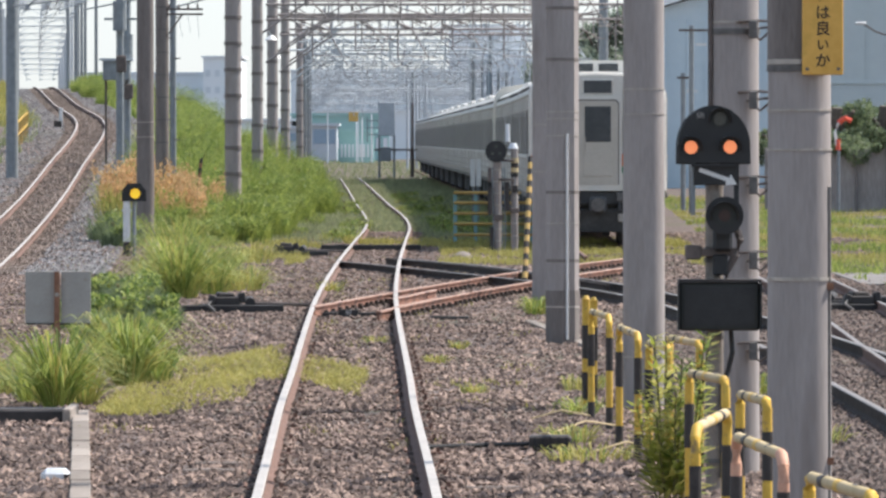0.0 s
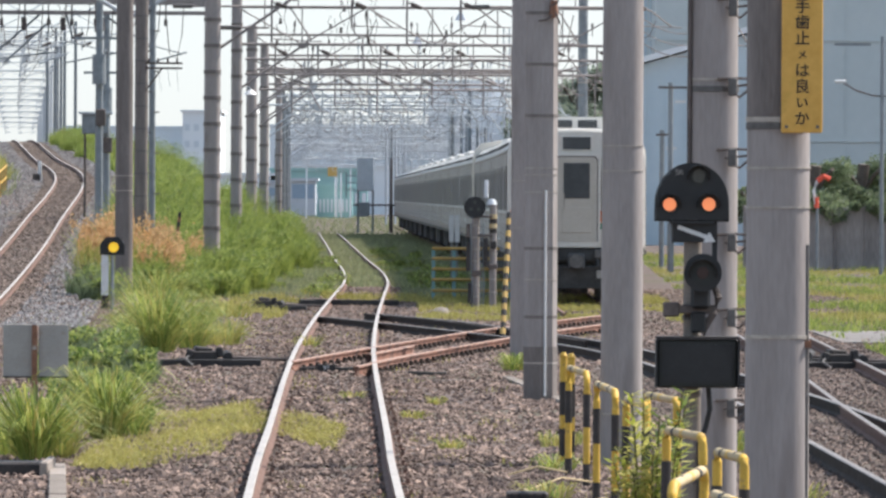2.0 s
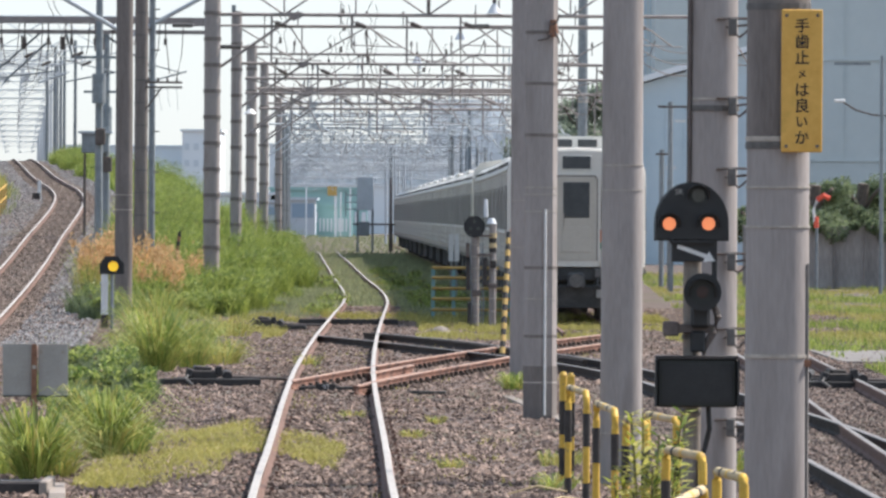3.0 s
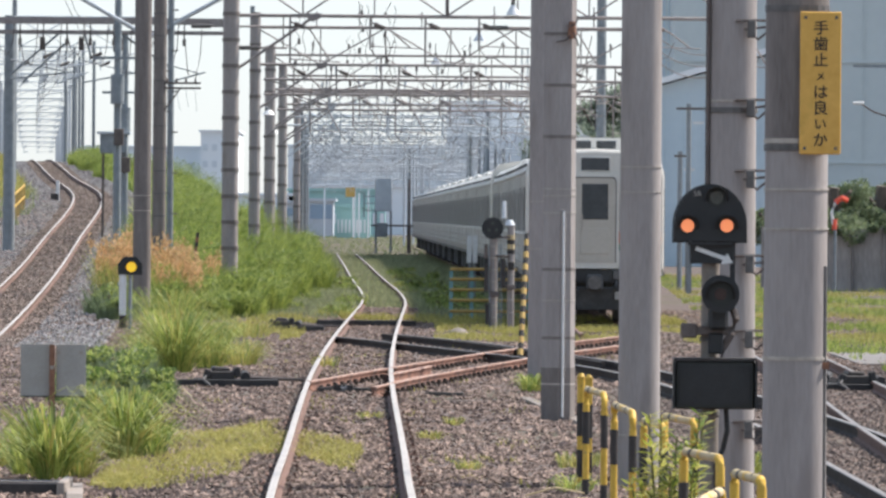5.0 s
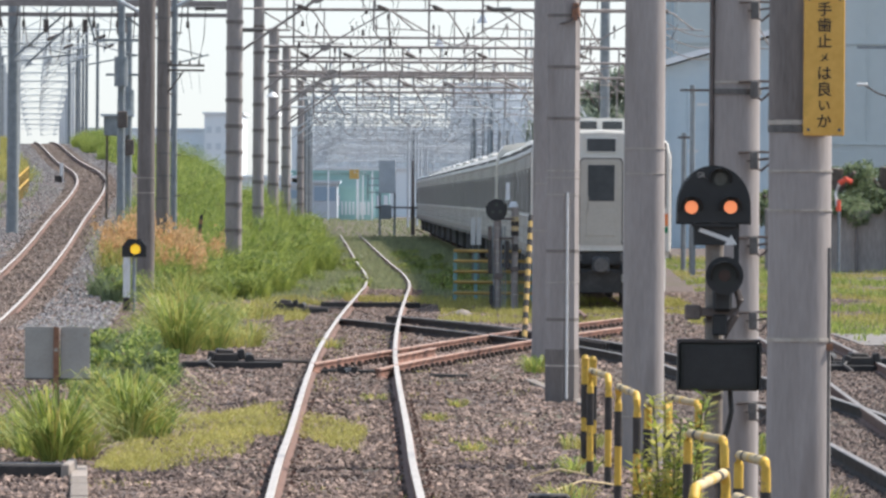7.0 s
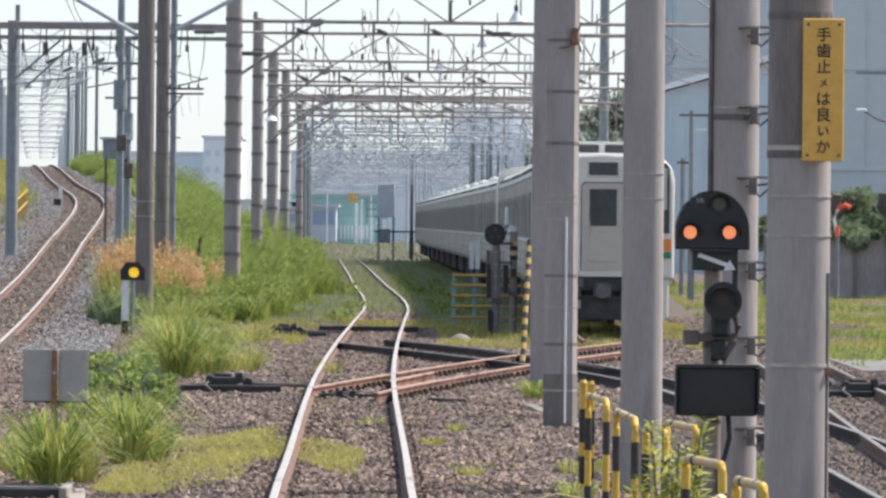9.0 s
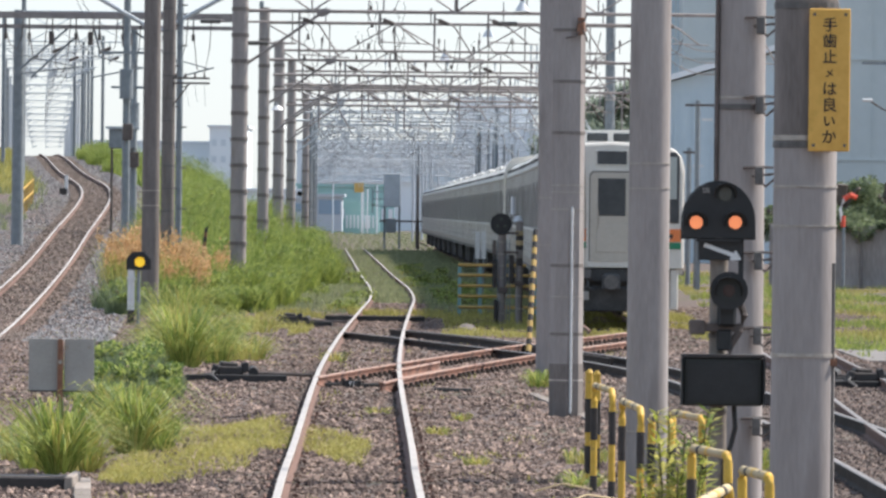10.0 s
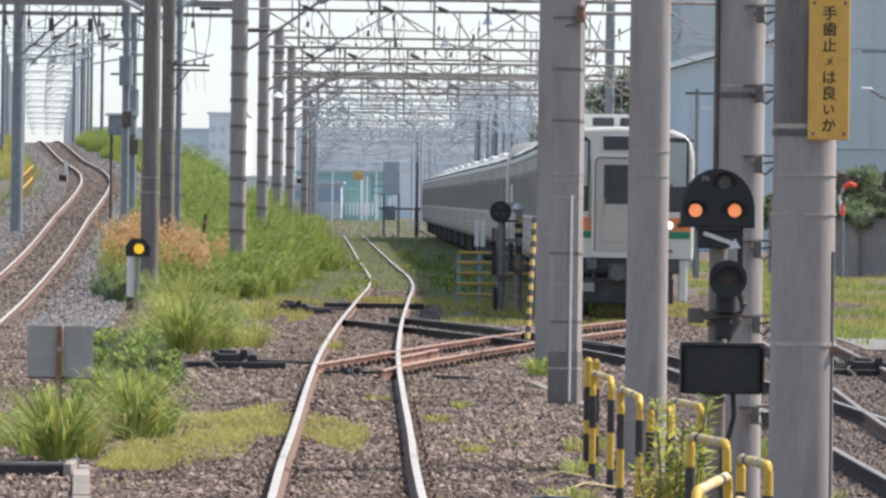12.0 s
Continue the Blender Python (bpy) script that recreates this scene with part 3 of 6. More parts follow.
def gantry(y, x0, x1, low, high, material, fine, drops=7, knee=True):
    """A truss beam over the tracks, with droppers, cantilever arms and insulators."""
    ob = thing("gantry", (0, y, 0), "steel truss gantry carrying the overhead wires", "gantry", "overhead gantries")
    r = 0.045
    for z in (low, high):
        part("chord", rod((x0, 0, z), (x1, 0, z), r, seg=6), material, ob)
    n = max(4, int(round((x1 - x0) / 1.9)))
    step = (x1 - x0) / n
    for k in range(n):
        a, b = x0 + k * step, x0 + (k + 1) * step
        part("web_member", rod((a, 0, low if k % 2 else high), (b, 0, high if k % 2 else low), 0.026, seg=5), material, ob)
        part("web_member", rod((b, 0, low), (b, 0, high), 0.022, seg=5), material, ob)
    if knee:
        part("knee_brace", rod((x0, 0, low - 1.45), (x0 + 2.1, 0, low), 0.04, seg=5), material, ob)
        part("gusset", outline([(-0.15, 0.06), (0.2, 0.06), (0.16, -0.07), (-0.02, -0.15), (-0.15, -0.09)], 0.05, Matrix.Translation((x0 + 2.05, -0.03, low))), fine, ob)
    for k in range(drops):
        x = x0 + (k + 0.7 + 0.25 * math.sin(k * 5 + y)) * (x1 - x0) / drops
        d = 1.0 + 0.35 * math.sin(k * 3.1 + y)
        part("dropper", rod((x, 0, low), (x, 0, low - d), 0.03, seg=6), fine, ob)
        part("cantilever", tube([(x, 0, low - 0.15), (x + 0.5, 0, low - 0.35), (x + 1.0, 0, low - d * 0.95)], 0.022, seg=5), fine, ob)
        part("steady_arm", rod((x, 0, low - d * 0.92), (x + 1.25, 0, low - d * 0.98), 0.016, seg=5), fine, ob)
        part("insulator", rod((x + 0.1, 0, low - 0.2), (x + 0.36, 0, low - 0.3), 0.06, 0.05, seg=7), M_STEEL_DARK if y < 250 else fine, ob)
        if y < 420:
            part("riser", rod((x + 0.7, 0, high), (x + 0.7, 0, high + 0.5 + 0.2 * (k % 2)), 0.02, seg=5), fine, ob)
            part("post_insulator", rod((x + 0.7, 0, high + 0.3), (x + 0.7, 0, high + 0.45), 0.05, seg=7), fine, ob)
            part("jumper", tube([(x, 0, low - d), (x + 0.2, 0, low - d - 0.25), (x + 0.45, 0, low - d - 0.2), (x + 0.6, 0, low - 0.6)], 0.012, seg=5), M_STEEL_DARK, ob)
    return ob


GANTRIES = [(197.4, -5.2, 7.3, 7.36, 8.55), (245, -5.7, 6.4, 7.05, 8.2), (287, -6.1, 5.9, 6.95, 8.2), (329, -6.5, 5.2, 7.0, 8.2), (375, -7.0, 4.1, 7.05, 8.2), (410, -7.3, 3.6, 6.9, 8.2),
            (450, -7.8, 2.8, 6.9, 8.1), (490, -8.4, 2.0, 7.0, 8.2), (535, -9.0, 2.0, 7.0, 8.2), (580, -9.6, 3, 7.0, 8.2), (640, -11, 4, 7.0, 8.2), (700, -12, 5, 7, 8.2),
            (780, -14, 6, 7, 8.3), (870, -15, 8, 7, 8.3), (980, -17, 9, 7, 8.3),
            (266, -5.9, 6.1, 6.45, 6.95), (308, -6.3, 5.5, 6.5, 7.2), (352, -6.8, 4.6, 6.4, 7.1), (512, -8.6, 3, 6.2, 7.4), (556, -9.4, 4, 6.0, 7.2), (610, -11, 5, 6.2, 7.4), (670, -12, 6, 6.2, 7.5), (740, -13, 8, 6.0, 7.4),
            (825, -15, 9, 6.2, 7.6), (925, -17, 12, 6.0, 7.6)]
for k, (y, x0, x1, lo, hi) in enumerate(GANTRIES):
    # the farther gantries and poles switch to the haze-coloured steel
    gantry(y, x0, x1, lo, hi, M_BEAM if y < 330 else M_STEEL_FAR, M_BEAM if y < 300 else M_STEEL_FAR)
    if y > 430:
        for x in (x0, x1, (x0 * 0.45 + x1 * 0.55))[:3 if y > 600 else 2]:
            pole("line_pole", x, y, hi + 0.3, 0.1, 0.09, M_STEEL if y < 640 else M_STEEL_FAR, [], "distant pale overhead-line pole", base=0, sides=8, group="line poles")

# insulator strings, bells and a loop on the first beams
fit_y = 197.4
for x, y, z in ((1.83, 197.4, 7.42), (1.22, 245, 7.82), (-0.14, 287, 7.9)):
    ob = thing("insulator_string", (x, y, z), "hanging insulator with a white bell", "insulator", "insulators")
    part("rod", rod((0, 0, 0.35), (0, 0, 0.75), 0.02), M_BEAM, ob)
    part("cap", rod((0, 0, 0.25), (0, 0, 0.4), 0.05), M_STEEL_DARK, ob)
    part("bell", rod((0, 0, 0), (0, 0, 0.25), 0.19, 0.05, seg=14), M_PORCELAIN, ob)
for x, y, top, low in ((-2.45, 245, 9.0, 7.0), (-1.6, 245, 9.0, 6.6), (-3.3, 287, 8.9, 6.6), (0.9, 287, 8.6, 6.9), (2.9, 245, 8.9, 7.2), (-4.4, 245, 8.6, 6.6), (0.2, 329, 8.8, 6.6)):
    ob = thing("hanging_jumper", (x, y, 0), "hanging jumper wire with small dark insulators", "wire", "hanging jumpers")
    pts = [(0.09 * math.sin(k * 1.9 + x * 3), 0, top + (low - top) * k / 12) for k in range(13)]
    part("wire", tube(pts, 0.012, seg=5), M_STEEL_DARK, ob)
    part("wire", tube([(0.2 + 0.05 * math.sin(k * 1.3 + y), 0.1, z - 0.1) for k, (_, _, z) in enumerate(pts)], 0.01, seg=5), M_STEEL_DARK, ob)
    for k in (2, 5, 9):
        part("insulator", rod((pts[k][0], 0, pts[k][2] - 0.09), (pts[k][0], 0, pts[k][2] + 0.09), 0.055, 0.035, seg=8), M_STEEL_DARK, ob)
for k in range(3):
    ob = thing("service_cable", (0, 206 + k, 0), "slack service cable looping to the shed", "cable", "service cables")
    part("wire", tube([(5.4 + 0.2 * j, 0, 7.0 - 0.28 * k - 0.06 * j + 0.35 * (j / 10 - 0.5) ** 2 * 4) for j in range(11)], 0.014, seg=5), M_BEAM, ob)
step_mast = pole("steel_pole", -6.6, 194.5, 10.5, 0.085, 0.08, M_STEEL, [], "slim grey mast with climbing pegs beside a concrete pole", group="bank poles", sides=10)
for k in range(16):
    part("peg", rod((-0.16 if k % 2 else 0.02, -0.06, 1.2 + 0.5 * k), (0.0 if k % 2 else 0.18, -0.06, 1.2 + 0.5 * k), 0.018, seg=6), M_BAND_DARK, step_mast)
loop = thing("horn_gap", (0.3, fit_y, 7.36), "bent steel horn on the overhead beam", "fitting")
part("horn", tube([(-0.1, 0, 0), (-0.1, 0, 0.5), (0.0, 0, 0.72), (0.35, 0, 0.75), (0.38, 0, 0.45)], 0.035), M_STEEL_DARK, loop)
for x0, x1, z in ((-6.2, -1.6, 7.08), (1.2, 4.9, 7.1), (-5.0, -3.8, 6.55)):
    ob = thing("cross_wire", (0, 197.4, 0), "taut cross-span wire with a ribbed insulator", "wire", "cross-span wires")
    part("wire", rod((x0, 0, z), (x1, 0, z), 0.03, seg=5), M_BEAM, ob)
    part("insulator", rod((x0, 0, z), (x0 + 0.5, 0, z), 0.055, seg=8), M_BAND_DARK, ob)
    part("hanger", rod((x1 - 0.1, 0, z), (x1 - 0.1, 0, 7.36), 0.015, seg=5), M_STEEL_DARK, ob)

# running wires along the tracks
def wires(line, zs, label):
    ob = thing("overhead_wire", (0, 0, 0), label, "wire", "overhead wires")
    for z, r, sag in zs:
        pts = []
        for (xa, ya), (xb, yb) in zip(line, line[1:]):
            for t in (0, 0.25, 0.5, 0.75):
                pts.append((xa + (xb - xa) * t, ya + (yb - ya) * t, z - sag * 4 * t * (1 - t)))
        part("wire", tube(pts, r, seg=5), M_STEEL_DARK, ob)


for off in (-0.2, 2.2, 5.0):
    wires([(off - 1.2 + 0.2 * (i % 2) - max(0, y - 250) * 0.014, y) for i, (y, *_) in enumerate(GANTRIES[:10])], ((5.9, 0.011, 0.05), (6.9, 0.013, 0.7)), "contact and messenger wire over the yard")
wires([(float(branch(np.array(y))[0]), y) for y in (60, 150, 245, 330, 410, 480, 540, 620, 700)], ((9.5, 0.012, 0.1), (10.6, 0.014, 0.8)), "wires over the branch line")

# the branch line's gantries
left_beam = thing("gantry", (0, 243, 0), "heavy steel beam across the branch line", "gantry", "branch gantries")
part("chord", box((-10.6, 0, 8.3), (8.6, 0.2, 0.2)), M_BEAM, left_beam)
part("chord", box((-10.6, 0, 7.95), (8.6, 0.15, 0.12)), M_BEAM, left_beam)
for a, b in (((-13.2, 6.6), (-11.7, 7.9)), ((-12.8, 6.4), (-11.5, 7.6)), ((-9.9, 8.0), (-8.3, 6.9)), ((-10.9, 7.9), (-10.7, 7.2))):
    part("bracket_arm", rod((a[0], 0, a[1]), (b[0], 0, b[1]), 0.035), M_STEEL, left_beam)
for a, b in (((-9.9, 8.3), (-7.2, 6.75)), ((-4.3, 8.3), (-7.1, 6.75))):
    part("stay", rod((a[0], -48.5, a[1]), (b[0], -48.5, b[1]), 0.055), M_STEEL_FAR, left_beam)
for k in range(3):
    part("insulator", rod((-12.2 + 1.2 * k, 0, 7.4), (-12.2 + 1.2 * k, 0, 7.8), 0.08, seg=8), M_STEEL_DARK, left_beam)
for k in range(9):
    x, d = -13.6 + 0.72 * k, 0.5 + 0.35 * (k % 3)
    part("jumper", tube([(x, -0.1, 7.9), (x + 0.12, -0.1, 7.9 - d), (x + 0.35, -0.1, 7.75 - d), (x + 0.5, -0.1, 7.9 - d * 0.5), (x + 0.55, -0.1, 8.2)], 0.016), M_STEEL_DARK, left_beam)
    part("hanger", rod((x, -0.12, 8.2), (x, -0.12, 7.55 - 0.2 * (k % 2)), 0.022, seg=5), M_STEEL_DARK, left_beam)
    part("insulator", rod((x, -0.12, 7.55), (x, -0.12, 7.75), 0.055, seg=7), M_STEEL_DARK, left_beam)
for k in range(3):
    part("registration_arm", rod((-13.2 + 2.2 * k, 0.2, 6.5 - 0.1 * k), (-11.2 + 2.0 * k, 0.2, 6.75), 0.028, seg=5), M_STEEL, left_beam)
    part("registration_arm", rod((-13.2 + 2.2 * k, 0.2, 7.1), (-11.4 + 2.0 * k, 0.2, 6.72), 0.022, seg=5), M_STEEL, left_beam)
pole("steel_pole", -13.3, 245, 8.2, 0.19, 0.17, M_STEEL, [], "blue-grey tubular gantry pole on the bank", group="branch poles", sides=16, base=0.3)
# haze-coloured steel for these beams and for poles past 700 m
for k, (y, dx) in enumerate(((330, 3.0), (420, 3.3), (532, 3.6), (546, 3.0), (560, 2.5), (574, 2.0), (600, 3.2), (640, 3.2), (685, 3.2), (740, 3.2), (795, 3.2), (850, 3.2), (910, 3.2), (980, 3.3), (1050, 3.3), (1130, 3.3), (1210, 3.3), (1300, 3.3))):
    bx, bz = (float(v) for v in branch(np.array(y, float)))
    for side in (1, -1):
        if side < 0 and 540 < y < 600:
            continue
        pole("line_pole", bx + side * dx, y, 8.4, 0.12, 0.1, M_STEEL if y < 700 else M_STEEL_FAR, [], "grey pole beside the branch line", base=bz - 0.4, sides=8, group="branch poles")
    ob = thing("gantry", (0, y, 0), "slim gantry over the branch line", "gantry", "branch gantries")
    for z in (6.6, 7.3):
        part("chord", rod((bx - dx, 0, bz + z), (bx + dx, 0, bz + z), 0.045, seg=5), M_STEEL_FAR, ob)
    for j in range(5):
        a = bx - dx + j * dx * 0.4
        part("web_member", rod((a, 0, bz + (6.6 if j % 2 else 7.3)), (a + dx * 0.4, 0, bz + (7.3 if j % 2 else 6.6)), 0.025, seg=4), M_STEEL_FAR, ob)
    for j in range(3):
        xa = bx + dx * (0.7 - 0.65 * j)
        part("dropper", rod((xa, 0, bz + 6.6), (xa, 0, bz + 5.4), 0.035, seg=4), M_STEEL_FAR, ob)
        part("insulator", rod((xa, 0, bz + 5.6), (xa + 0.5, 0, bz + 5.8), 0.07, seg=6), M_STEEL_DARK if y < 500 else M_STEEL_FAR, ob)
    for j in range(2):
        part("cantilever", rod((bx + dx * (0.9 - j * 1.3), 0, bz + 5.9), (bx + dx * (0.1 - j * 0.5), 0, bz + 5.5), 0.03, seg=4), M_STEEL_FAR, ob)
# equipment poles by the bank
for x, y, h, w in ((-9.75, 240, 8.0, 0.26), (-10.4, 262, 6.8, 0.24)):
    ob = pole("equipment_pole", x, y, h, 0.13, 0.11, M_STEEL, [], "steel pole hung with switchgear boxes", sides=10, group="equipment poles")
    z = 4.6 if y < 250 else 3.4
    part("transformer", rod((0.0, -0.2, z), (0, -0.2, z + 0.9), w * 0.8, seg=12), M_STEEL, ob, "blue-grey transformer drum")
    part("box", box((0.05, -0.2, z - 1.0), (0.3, 0.25, 0.5), bevel=0.02), M_STEEL_DARK, ob)
    part("cross_arm", box((0, -0.15, z + 1.4), (1.5, 0.08, 0.08)), M_STEEL, ob)
hut = thing("relay_hut", (-10.75, 262, 4.0), "small grey equipment hut on the bank", "hut")
part("body", box((0, 0, 0.7), (0.9, 1.0, 0.65), bevel=0.02), M_STEEL, hut)
part("roof", box((0, 0, 1.06), (1.1, 1.2, 0.08)), M_STEEL_FAR, hut)
for sx in (-0.45, 0.45):
    part("leg", box((sx * 0.8, 0, -1.3), (0.08, 0.1, 3.4)), M_STEEL_DARK, hut)


# ---- the train ----
LONG, HALF, LOW, EAVE, TOP = 19.5, 1.475, 1.16, 3.36, 3.82
SECTION = [(-HALF, LOW), (-HALF, EAVE), (-HALF + .06, EAVE + .18), (-HALF + .22, EAVE + .33), (-.75, TOP - .05), (0, TOP), (.75, TOP - .05), (HALF - .22, EAVE + .33), (HALF - .06, EAVE + .18),
           (HALF, EAVE), (HALF, LOW)]


def shell(y0, y1, pts=SECTION, split=True):
    bm = bmesh.new()
    a = [bm.verts.new((x, y0, z)) for x, z in pts]
    b = [bm.verts.new((x, y1, z)) for x, z in pts]
    n = len(pts)
    for i in range(n):
        f = bm.faces.new((a[i], b[i], b[(i + 1) % n], a[(i + 1) % n]))
        f.material_index = 1 if split and 1 <= i <= 8 else 0
    bm.faces.new(a[::-1])
    bm.faces.new(b)
    return bm


def running_gear(car):
    for y in (3.0, LONG - 3.0):
        bogie = part("bogie", box((0, y, 0.62), (2.1, 2.9, 0.35), bevel=0.05), M_UNDER, car)
        for dy in (-1.05, 1.05):
            for x in (-0.56, 0.56):
                part("wheel", rod((x - 0.06, y + dy, 0.57), (x + 0.06, y + dy, 0.57), 0.43, seg=18), M_UNDER, bogie)
    for y, l, w in ((6.6, 2.2, 2.5), (9.4, 2.0, 2.4), (12.4, 2.6, 2.5)):
        part("equipment_box", box((0, y, 0.78), (w, l, 0.62), bevel=0.04), M_UNDER, car)


def car_body(car):
    part("body", shell(0.0, LONG), [M_STAINLESS, M_ROOF], car)
    for side in (-1, 1):
        x = side * (HALF + 0.006)
        for z in (1.35, 1.55, 1.75):
            part("corrugation", box((x, LONG / 2, z), (0.03, LONG - 0.2, 0.05)), M_STAINLESS, car)
        part("gutter", box((side * (HALF + 0.01), LONG / 2, EAVE), (0.03, LONG, 0.03)), M_ROOF, car)
        for y in (3.1, 9.75, 16.4):
            d = part("door", box((x, y, 2.12), (0.03, 1.3, 1.95)), M_STAINLESS, car)
            for dy in (-0.33, 0.33):
                part("door_window", box((x + side * 0.012, y + dy, 2.5), (0.02, 0.46, 0.85)), M_SIDE_GLASS, d)
            part("door_post", box((x, y - 0.7, 2.15), (0.03, 0.07, 2.0)), M_STAINLESS, car)
        for y, l in ((1.2, 1.5), (5.3, 1.4), (7.0, 1.4), (8.2, 0.6), (11.6, 1.4), (13.2, 1.4), (14.8, 1.0), (18.2, 1.4)):
            part("window", box((x + side * 0.008, y, 2.55), (0.02, l * 1.22, 0.95)), M_SIDE_GLASS, car)
        for y in (0.35, 2.05, 4.3, 6.15, 8.75, 10.7, 12.4, 14.05, 15.45, 17.35, 19.15):
            part("pillar", box((x + side * 0.012, y, 2.35), (0.023, 0.1, 1.9)), M_ROOF, car)
        part("sill", box((x + side * 0.012, LONG / 2, 2.03), (0.045, LONG - 0.1, 0.05)), M_ROOF, car)
        part("solebar", box((x, LONG / 2, LOW + 0.03), (0.04, LONG, 0.1)), M_BAND_DARK, car)
        for y in (2.0, 5.6, 8.4, 11.2, 14.0, 17.4):
            part("vent", box((side * (HALF - 0.03), y, EAVE + 0.14), (0.05, 0.3, 0.08)), M_SIDE_GLASS, car)
    part("air_conditioner", box((0, LONG / 2, TOP + 0.02), (1.7, 5.6, 0.26), bevel=0.08), M_ROOF, car, "ribbed rooftop cooling unit")
    part("end_frame", shell(-0.12, 0.0, [(x * 0.985, z if z < 3 else z + 0.03) for x, z in SECTION], False), M_ROOF, car)


def cab_front(car):
    """The flat white end with its gangway door, stripes and lamps."""
    pts = [(-HALF, 1.29), (-HALF, 3.28), (-HALF + .06, 3.55), (-HALF + .2, 3.7), (-1.05, 3.79), (0, 3.84), (1.05, 3.79), (HALF - .2, 3.7), (HALF - .06, 3.55), (HALF, 3.28), (HALF, 1.29)]
    bm = bmesh.new()
    inner = [bm.verts.new((x * 0.965, -0.34, z if z < 2 else 1.29 + (z - 1.29) * 0.975)) for x, z in pts]
    mid = [bm.verts.new((x * 0.99, -0.31, z if z < 2 else 1.29 + (z - 1.29) * 0.993)) for x, z in pts]
    outer = [bm.verts.new((x, -0.24, z)) for x, z in pts]
    back = [bm.verts.new((x, 0.6, z)) for x, z in pts]
    n = len(pts)
    bm.faces.new(inner)
    bm.faces.new(back[::-1])
    for a, b in ((inner, mid), (mid, outer), (outer, back)):
        for i in range(n):
            bm.faces.new((a[i], b[i], b[(i + 1) % n], a[(i + 1) % n]))
    face = part("cab_end", bm, M_FRONT, car, "white painted cab end with rounded rim")
    y = -0.35
    for side in (-1, 1):
        c = side * 0.96
        part("window_surround", outline([(c - .41, 2.2), (c - .41, 3.56), (c - .33, 3.64), (c + .33, 3.64), (c + .41, 3.56), (c + .41, 2.2)], 0.02, Matrix.Translation((0, y - 0.004, 0))), M_UNDER, face, "dark rubber window surround")
        w = part("windscreen", outline([(c - .38, 2.24), (c - .38, 3.53), (c - .3, 3.61), (c + .3, 3.61), (c + .38, 3.53), (c + .38, 2.24)], 0.02, Matrix.Translation((0, y - 0.012, 0))), M_CAB_GLASS, face)
        part("blind", box((c, y - 0.014, 3.12), (0.72, 0.014, 0.86)), M_BLIND, w, "pale sun blind behind the glass")
        part("wiper", rod((c - 0.25 * side, y - 0.03, 2.3), (c + 0.1 * side, y - 0.03, 2.75), 0.012), M_UNDER, face)
        part("stripe", box((side * 0.96, y, 1.955), (0.9, 0.03, 0.26)), M_ORANGE, face, "orange stripe")
        part("stripe", box((side * 0.96, y, 1.745), (0.9, 0.03, 0.13)), M_GREEN, face, "green stripe")
        part("step", box((side * 0.95, y - 0.03, 1.44), (0.24, 0.06, 0.03)), M_UNDER, face)
        part("skirt", box((side * 1.28, y + 0.2, 0.86), (0.18, 0.3, 0.84), bevel=0.03), M_FRONT, car, "white skirt corner")
        part("grab_rail", rod((side * 0.555, y - 0.05, 1.9), (side * 0.555, y - 0.05, 2.9), 0.014), M_BAND, face)
    for x, m in ((1.0, M_HEADLIGHT), (-1.0, M_WHITE)):
        lamp = part("headlight", rod((x, y - 0.035, 1.94), (x, y + 0.01, 1.94), 0.065, seg=16), m, face, "lit headlight" if x > 0 else "unlit headlight")
        part("rim", rod((x, y - 0.025, 1.94), (x, y + 0.01, 1.94), 0.095, seg=16), M_WHITE, lamp)
        part("tail_lamp", rod((x + 0.2, y - 0.03, 1.94), (x + 0.2, y + 0.01, 1.94), 0.05, seg=14), M_DARK_LENS, face)
    gang = part("gangway", outline([(-.51, 1.4), (-.51, 3.2), (-.43, 3.3), (.43, 3.3), (.51, 3.2), (.51, 1.4), (.44, 1.3), (-.44, 1.3)], 0.12, Matrix.Translation((0, y - 0.11, 0))), M_FRONT, car, "raised gangway surround")
    part("seal", outline([(-.46, 1.42), (-.46, 3.17), (-.4, 3.25), (.4, 3.25), (.46, 3.17), (.46, 1.42)], 0.012, Matrix.Translation((0, y - 0.118, 0))), M_BAND_DARK, gang)
    door = part("door", outline([(-.435, 1.42), (-.435, 3.15), (-.38, 3.22), (.38, 3.22), (.435, 3.15), (.435, 1.42)], 0.012, Matrix.Translation((0, y - 0.126, 0))), M_DOOR_PANEL, gang, "cream gangway door")
    part("door_window", box((0, y - 0.13, 2.72), (0.56, 0.02, 0.76), bevel=0.008), M_CAB_GLASS, door)
    part("door_panel", box((0, y - 0.13, 1.88), (0.62, 0.02, 0.55), bevel=0.008), M_DOOR_PANEL, door)
    part("handle", rod((-.27, y - 0.15, 2.1), (-.27, y - 0.15, 2.45), 0.012), M_BAND, door)
    sign = part("destination_box", box((0, y - 0.02, 3.52), (0.6, 0.04, 0.27), bevel=0.01), M_CAB_GLASS, car, "dark blank destination glass")
    part("bezel", box((0, y - 0.012, 3.52), (0.66, 0.03, 0.32), bevel=0.01), M_FRONT, sign)
    part("buffer_beam", box((0, -0.2, 1.14), (2.4, 0.3, 0.3), bevel=0.03), M_UNDER, car)
    coupler = part("coupler", box((0, -0.55, 1.0), (0.36, 0.6, 0.34), bevel=0.05), M_UNDER, car, "black coupler head")
    part("coupler_face", rod((0, -0.88, 1.0), (0, -0.82, 1.0), 0.15, seg=14), M_BAND_DARK, coupler)
